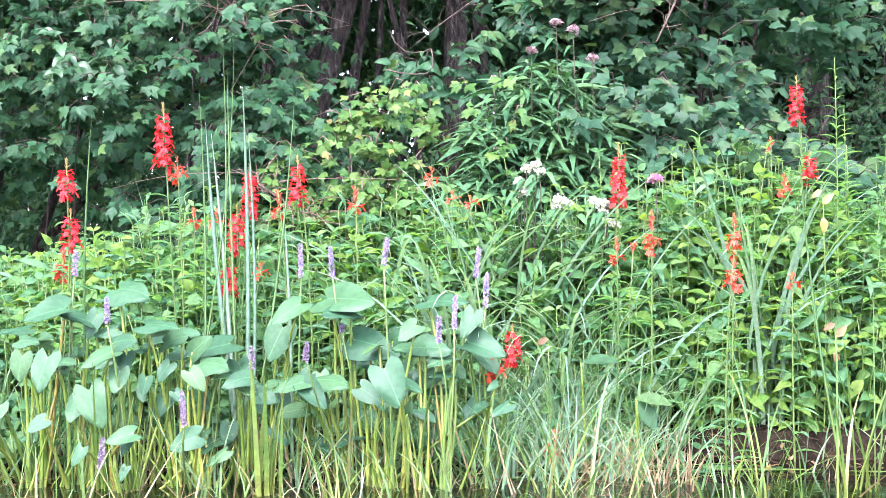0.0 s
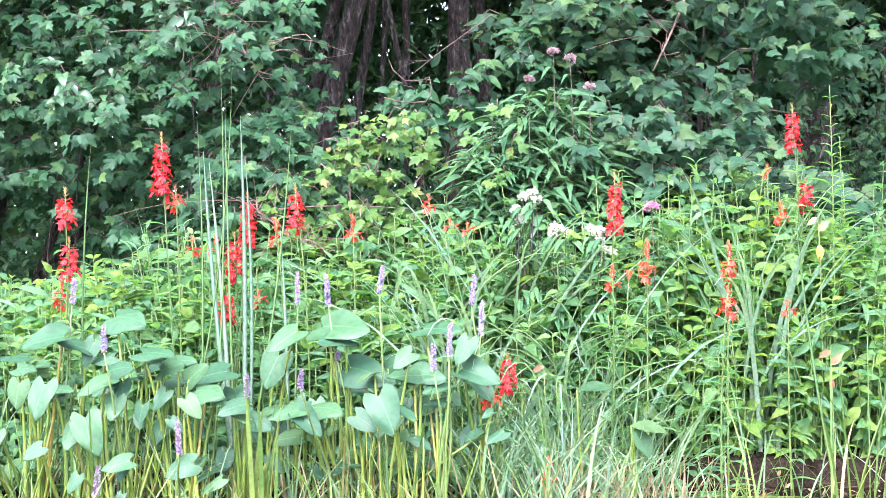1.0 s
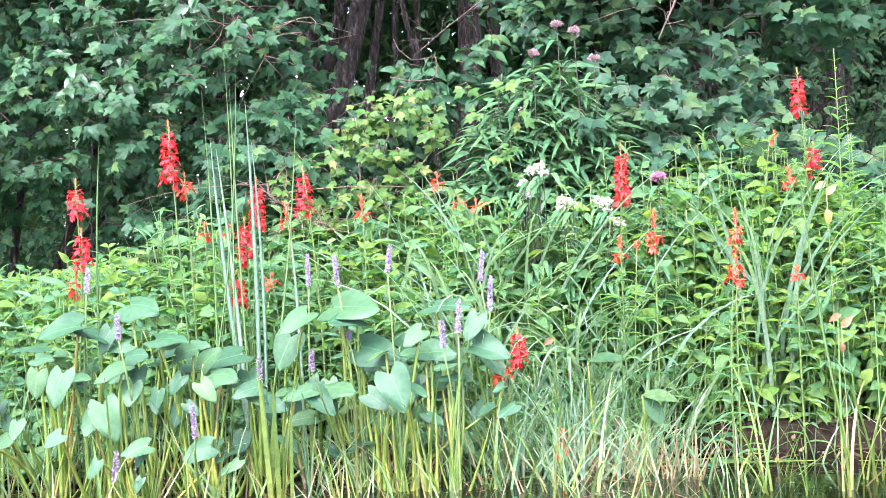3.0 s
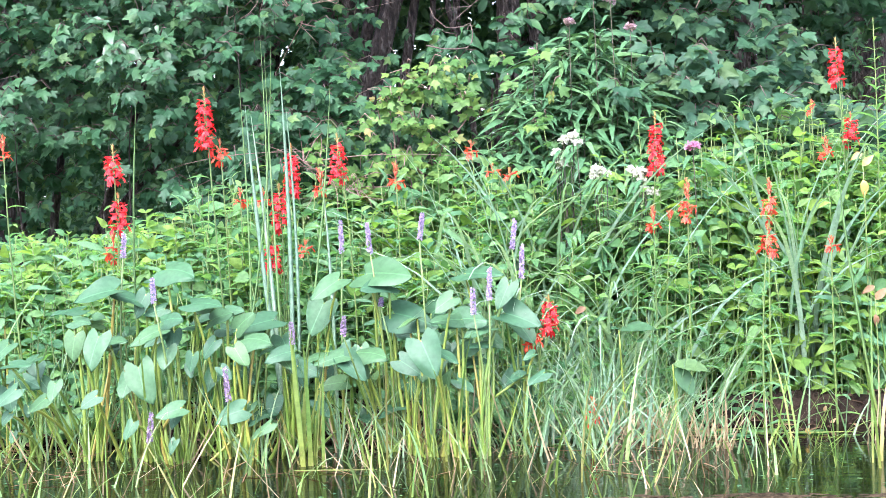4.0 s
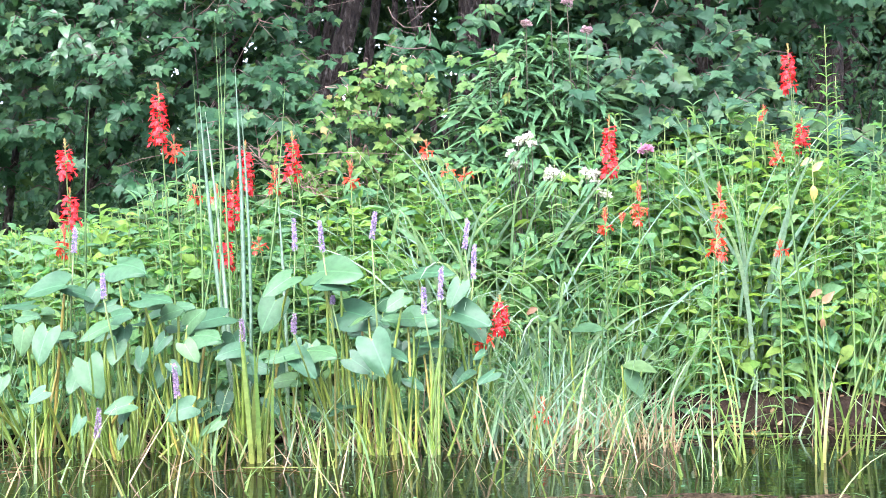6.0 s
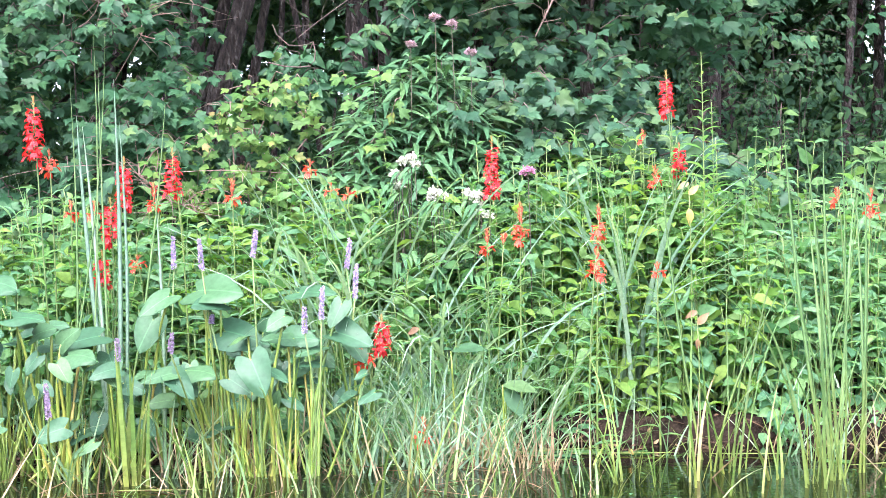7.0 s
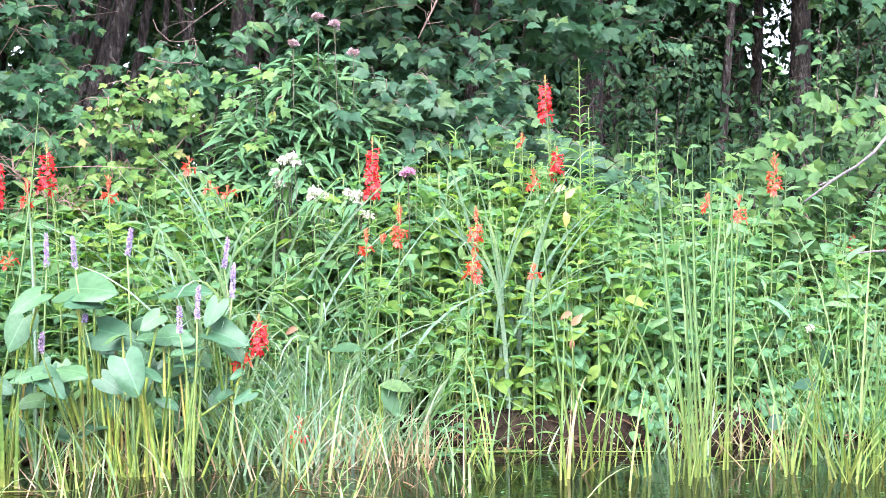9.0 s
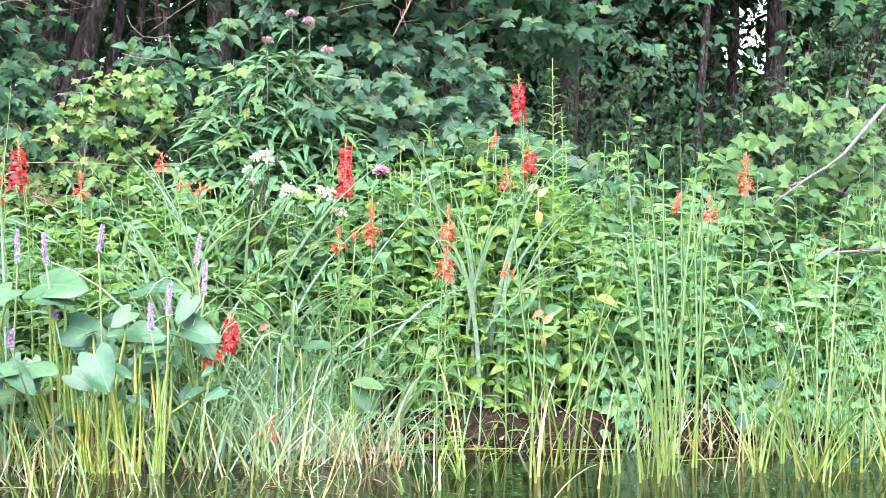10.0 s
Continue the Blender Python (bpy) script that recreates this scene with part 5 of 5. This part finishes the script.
def broad_plantain(x, y, z, spots):
    z0 = max(0.0, float(height(np.array(x), np.array(y))))
    t = thing("broad_leaved_plant", (x, y, z0), "plant with smooth pale green oval leaves", "water plant")
    for dx, dz, size, ang, tilt in spots:
        a = radians(ang)
        c = np.array([dx, 0, z + dz - z0])
        put("leaf", scatter(leaf_shape([0.02, 0.17, 0.24, 0.25, 0.2, 0.1, 0.0], 0.2, 0.25), np.array([c]), np.array([[math.cos(a), -0.4, math.sin(a)]]), np.array([[0, -tilt, 1.0]]), np.array([size])), M_VINE, t)
        put("leaf_stalk", tube(arc((dx * 0.3, 0.03, -0.05), c, (0, 0.02, 0), 6), 0.005, 0.003, 5), M_PETIOLE, t)


broad_plantain(0.62, 4.43, 0.38, [(-0.04, 0.0, 0.14, 8, 0.5)])
broad_plantain(0.78, 4.3, 0.27, [(-0.03, 0.0, 0.13, -5, 0.6), (-0.02, -0.01, 0.12, -60, 1.2)])
broad_plantain(2.24, 4.0, 0.28, [(0.0, 0.0, 0.12, 175, 0.9), (0.02, 0.06, 0.1, 100, 1.0)])
broad_plantain(2.12, 4.05, 0.18, [(0.0, 0.0, 0.09, 230, 0.9)])


# ---- dead wood ----
def dead_branch(name, path, r, twigs, mat, label, rng, reach=0.35, drop=-0.1):
    path = np.asarray(path, float)
    base = path[0]
    t = thing(name, base, label, "branch")
    k = 10
    s = np.linspace(0, 1, k)
    line = np.stack([np.interp(s, np.linspace(0, 1, len(path)), path[:, j]) for j in range(3)], -1) - base
    put("limb", tube(line, r, r * 0.4, 7, 0.1, rng), mat, t)
    for i in range(twigs):
        b = line[int(rng.integers(1, k))]
        e = b + np.array([rng.normal(0, 1), rng.normal(-0.3, 0.4), rng.normal(drop, 0.5)]) * reach * rng.uniform(0.4, 1.2)
        put("twig", tube(arc(b, e, (rng.normal(0, 0.05), 0, rng.normal(0.04, 0.05)), 6), r * 0.35, r * 0.12, 4), mat, t)


dead_branch("bare_grey_branch", [(3.529, 5.2, 1.614), (3.218, 5.1, 1.4), (3.075, 5.05, 1.266), (2.944, 5.0, 1.14), (2.772, 4.97, 1.049), (2.627, 4.95, 0.949)], 0.0105, 1, M_GREYWOOD, "bare weathered grey branch leaning in the thicket", rng, 0.25)
dead_branch("bare_grey_branch", [(3.364, 5.0, 0.782), (3.17, 5.0, 0.747), (2.946, 4.97, 0.739), (2.753, 4.95, 0.715)], 0.008, 1, M_GREYWOOD, "thin bare grey branch lying across the thicket", rng, 0.2)
dead_branch("dead_branch", [(-1.154, 5.734, 2.245), (-0.921, 5.593, 2.011), (-0.689, 5.499, 1.685)], 0.008, 60, M_TWIG, "tangle of dead brown twigs among maple boughs", rng, 0.3)
dead_branch("dead_branch", [(-0.502, 5.546, 1.311), (-0.69, 5.264, 1.078), (-0.411, 5.17, 0.891)], 0.006, 46, M_TWIG, "tangle of dead brown twigs above the herbs", rng, 0.22)
dead_branch("dead_branch", [(1.277, 5.64, 2.2), (1.136, 5.546, 1.873), (1.042, 5.499, 1.686)], 0.007, 6, M_TWIG, "thin dead branch hanging in the vines", rng, 0.2)
dead_branch("dead_branch", [(0.34, 5.64, 1.966), (0.106, 5.546, 1.779), (-0.035, 5.499, 1.657)], 0.003, 5, M_SHADEWOOD, "thin dead branch reaching across the shade", rng, 0.2)
loop = np.array([(-0.138, 5.471, 1.564), (-0.072, 5.452, 1.545), (-0.007, 5.452, 1.54), (0.044, 5.452, 1.545), (0.064, 5.443, 1.568), (0.068, 5.452, 1.61), (0.058, 5.452, 1.652),
                 (0.03, 5.452, 1.638), (-0.007, 5.452, 1.634), (-0.049, 5.461, 1.638), (-0.1, 5.471, 1.685), (-0.119, 5.48, 1.732)])
t = thing("hanging_vine", loop[0], "bare pale vine bent into a loop", "vine")
put("stem", tube(loop - loop[0], 0.0032, 0.002, 6), M_SHADEWOOD, t)


# ---- on the water ----
def floating_leaf(x, y, size, turn, rng):
    n = 14
    a = np.linspace(0.25, 6.03, n)
    r = size * (1 + 0.06 * rng.normal(0, 1, n))
    top = [(0, 0, 0.0035)] + [(math.cos(q) * w, math.sin(q) * w * 0.6, 0.0035 + 0.0015 * math.sin(3 * q)) for q, w in zip(a, r)]
    low = [(p[0], p[1], 0.001) for p in top]
    f = [(0, i, i + 1) for i in range(1, n)]
    m = len(top)
    f += [(m, m + i + 1, m + i) for i in range(1, n)]
    for i in range(1, n):
        f += [(i, m + i, i + 1), (i + 1, m + i, m + i + 1)]
    f += [(0, m, 1), (1, m, m + 1), (n, m + n, 0), (0, m + n, m)]
    ob = put("floating_leaf", (np.array(top + low), np.array(f)), M_LOW)
    ob.matrix_local = pose(x, y, 0, 0, 0, turn)
    return tagged(ob, "flat green leaf floating on the pond", "water leaf", "floating leaves")


for x, y, size in ((0.72, 4.5, 0.09), (0.9, 4.52, 0.1), (1.08, 4.5, 0.07), (0.98, 4.42, 0.06), (0.62, 4.4, 0.05), (1.25, 4.45, 0.06), (1.9, 4.2, 0.05), (2.3, 4.3, 0.04)):
    floating_leaf(x, y, size, rng.uniform(-20, 20), rng)


def floating_strap(x, y, length, turn):
    vf = leaf_shape([0.012, 0.03, 0.036, 0.034, 0.03, 0.022, 0.0], 0.15, 0.0, 0.002)
    ob = put("floating_strap_leaf", (vf[0] * (length, length, 0.03) + (0, 0, 0.006), vf[1]), M_TALLREED)
    ob.matrix_local = pose(x, y, 0, 0, 0, turn)
    return tagged(ob, "long green strap leaf lying flat on the water", "water leaf", "floating leaves")


for x, y, length, turn in ((0.55, 4.46, 0.42, -88), (0.62, 4.4, 0.36, -93), (0.85, 4.5, 0.3, -84), (1.0, 4.43, 0.4, -95), (0.2, 4.35, 0.3, -80), (1.5, 4.38, 0.3, -100), (-0.5, 3.9, 0.28, -96), (1.9, 4.1, 0.26, -82)):
    floating_strap(x, y, length, turn)


def debris_mat(x, y, w, d):
    """A low, lumpy raft of rotting plant matter, awash."""
    xs, ys = np.linspace(-w / 2, w / 2, 60), np.linspace(-d / 2, d / 2, 16)
    def lump(px, py):
        e = 1 - (px / w * 2) ** 2 - (py / d * 2) ** 2 + 0.3 * np.sin(px * 17) * np.sin(py * 31 + 2 * px)
        return np.clip(e, -0.6, 1) * 0.008 - 0.006
    v, f = grid(xs, ys, lump, 0.004)
    ob = put("debris_mat", (v, f), M_DEBRIS)
    ob.location = (x, y, 0)
    return tagged(ob, "brown raft of rotting plant debris on the water", "debris")


M_DEBRIS = plain_mat("rotting_debris", (0.01, 0.008, 0.004), (0.06, 0.045, 0.026), 60, 0.95, (1, 1, 1), 1.0, 0.01, 0.05)
debris_mat(0.8, 3.42, 1.3, 0.16)
debris_mat(1.3, 3.3, 0.7, 0.12)
n = 420
p = np.stack([rng.uniform(-1.9, 3.2, n), rng.uniform(3.4, 4.55, n), np.full(n, 0.004)], -1)
tagged(put("duckweed", scatter(ROUND, p, rng.normal(0, 1, (n, 3)) * (1, 1, 0), np.tile((0, 0, 1.0), (n, 1)), np.stack([rng.uniform(0.006, 0.02, n)] * 2 + [np.full(n, 0.003)], -1)), M_LOW), "tiny leaves floating on the pond", "water leaf", kind="stuff")
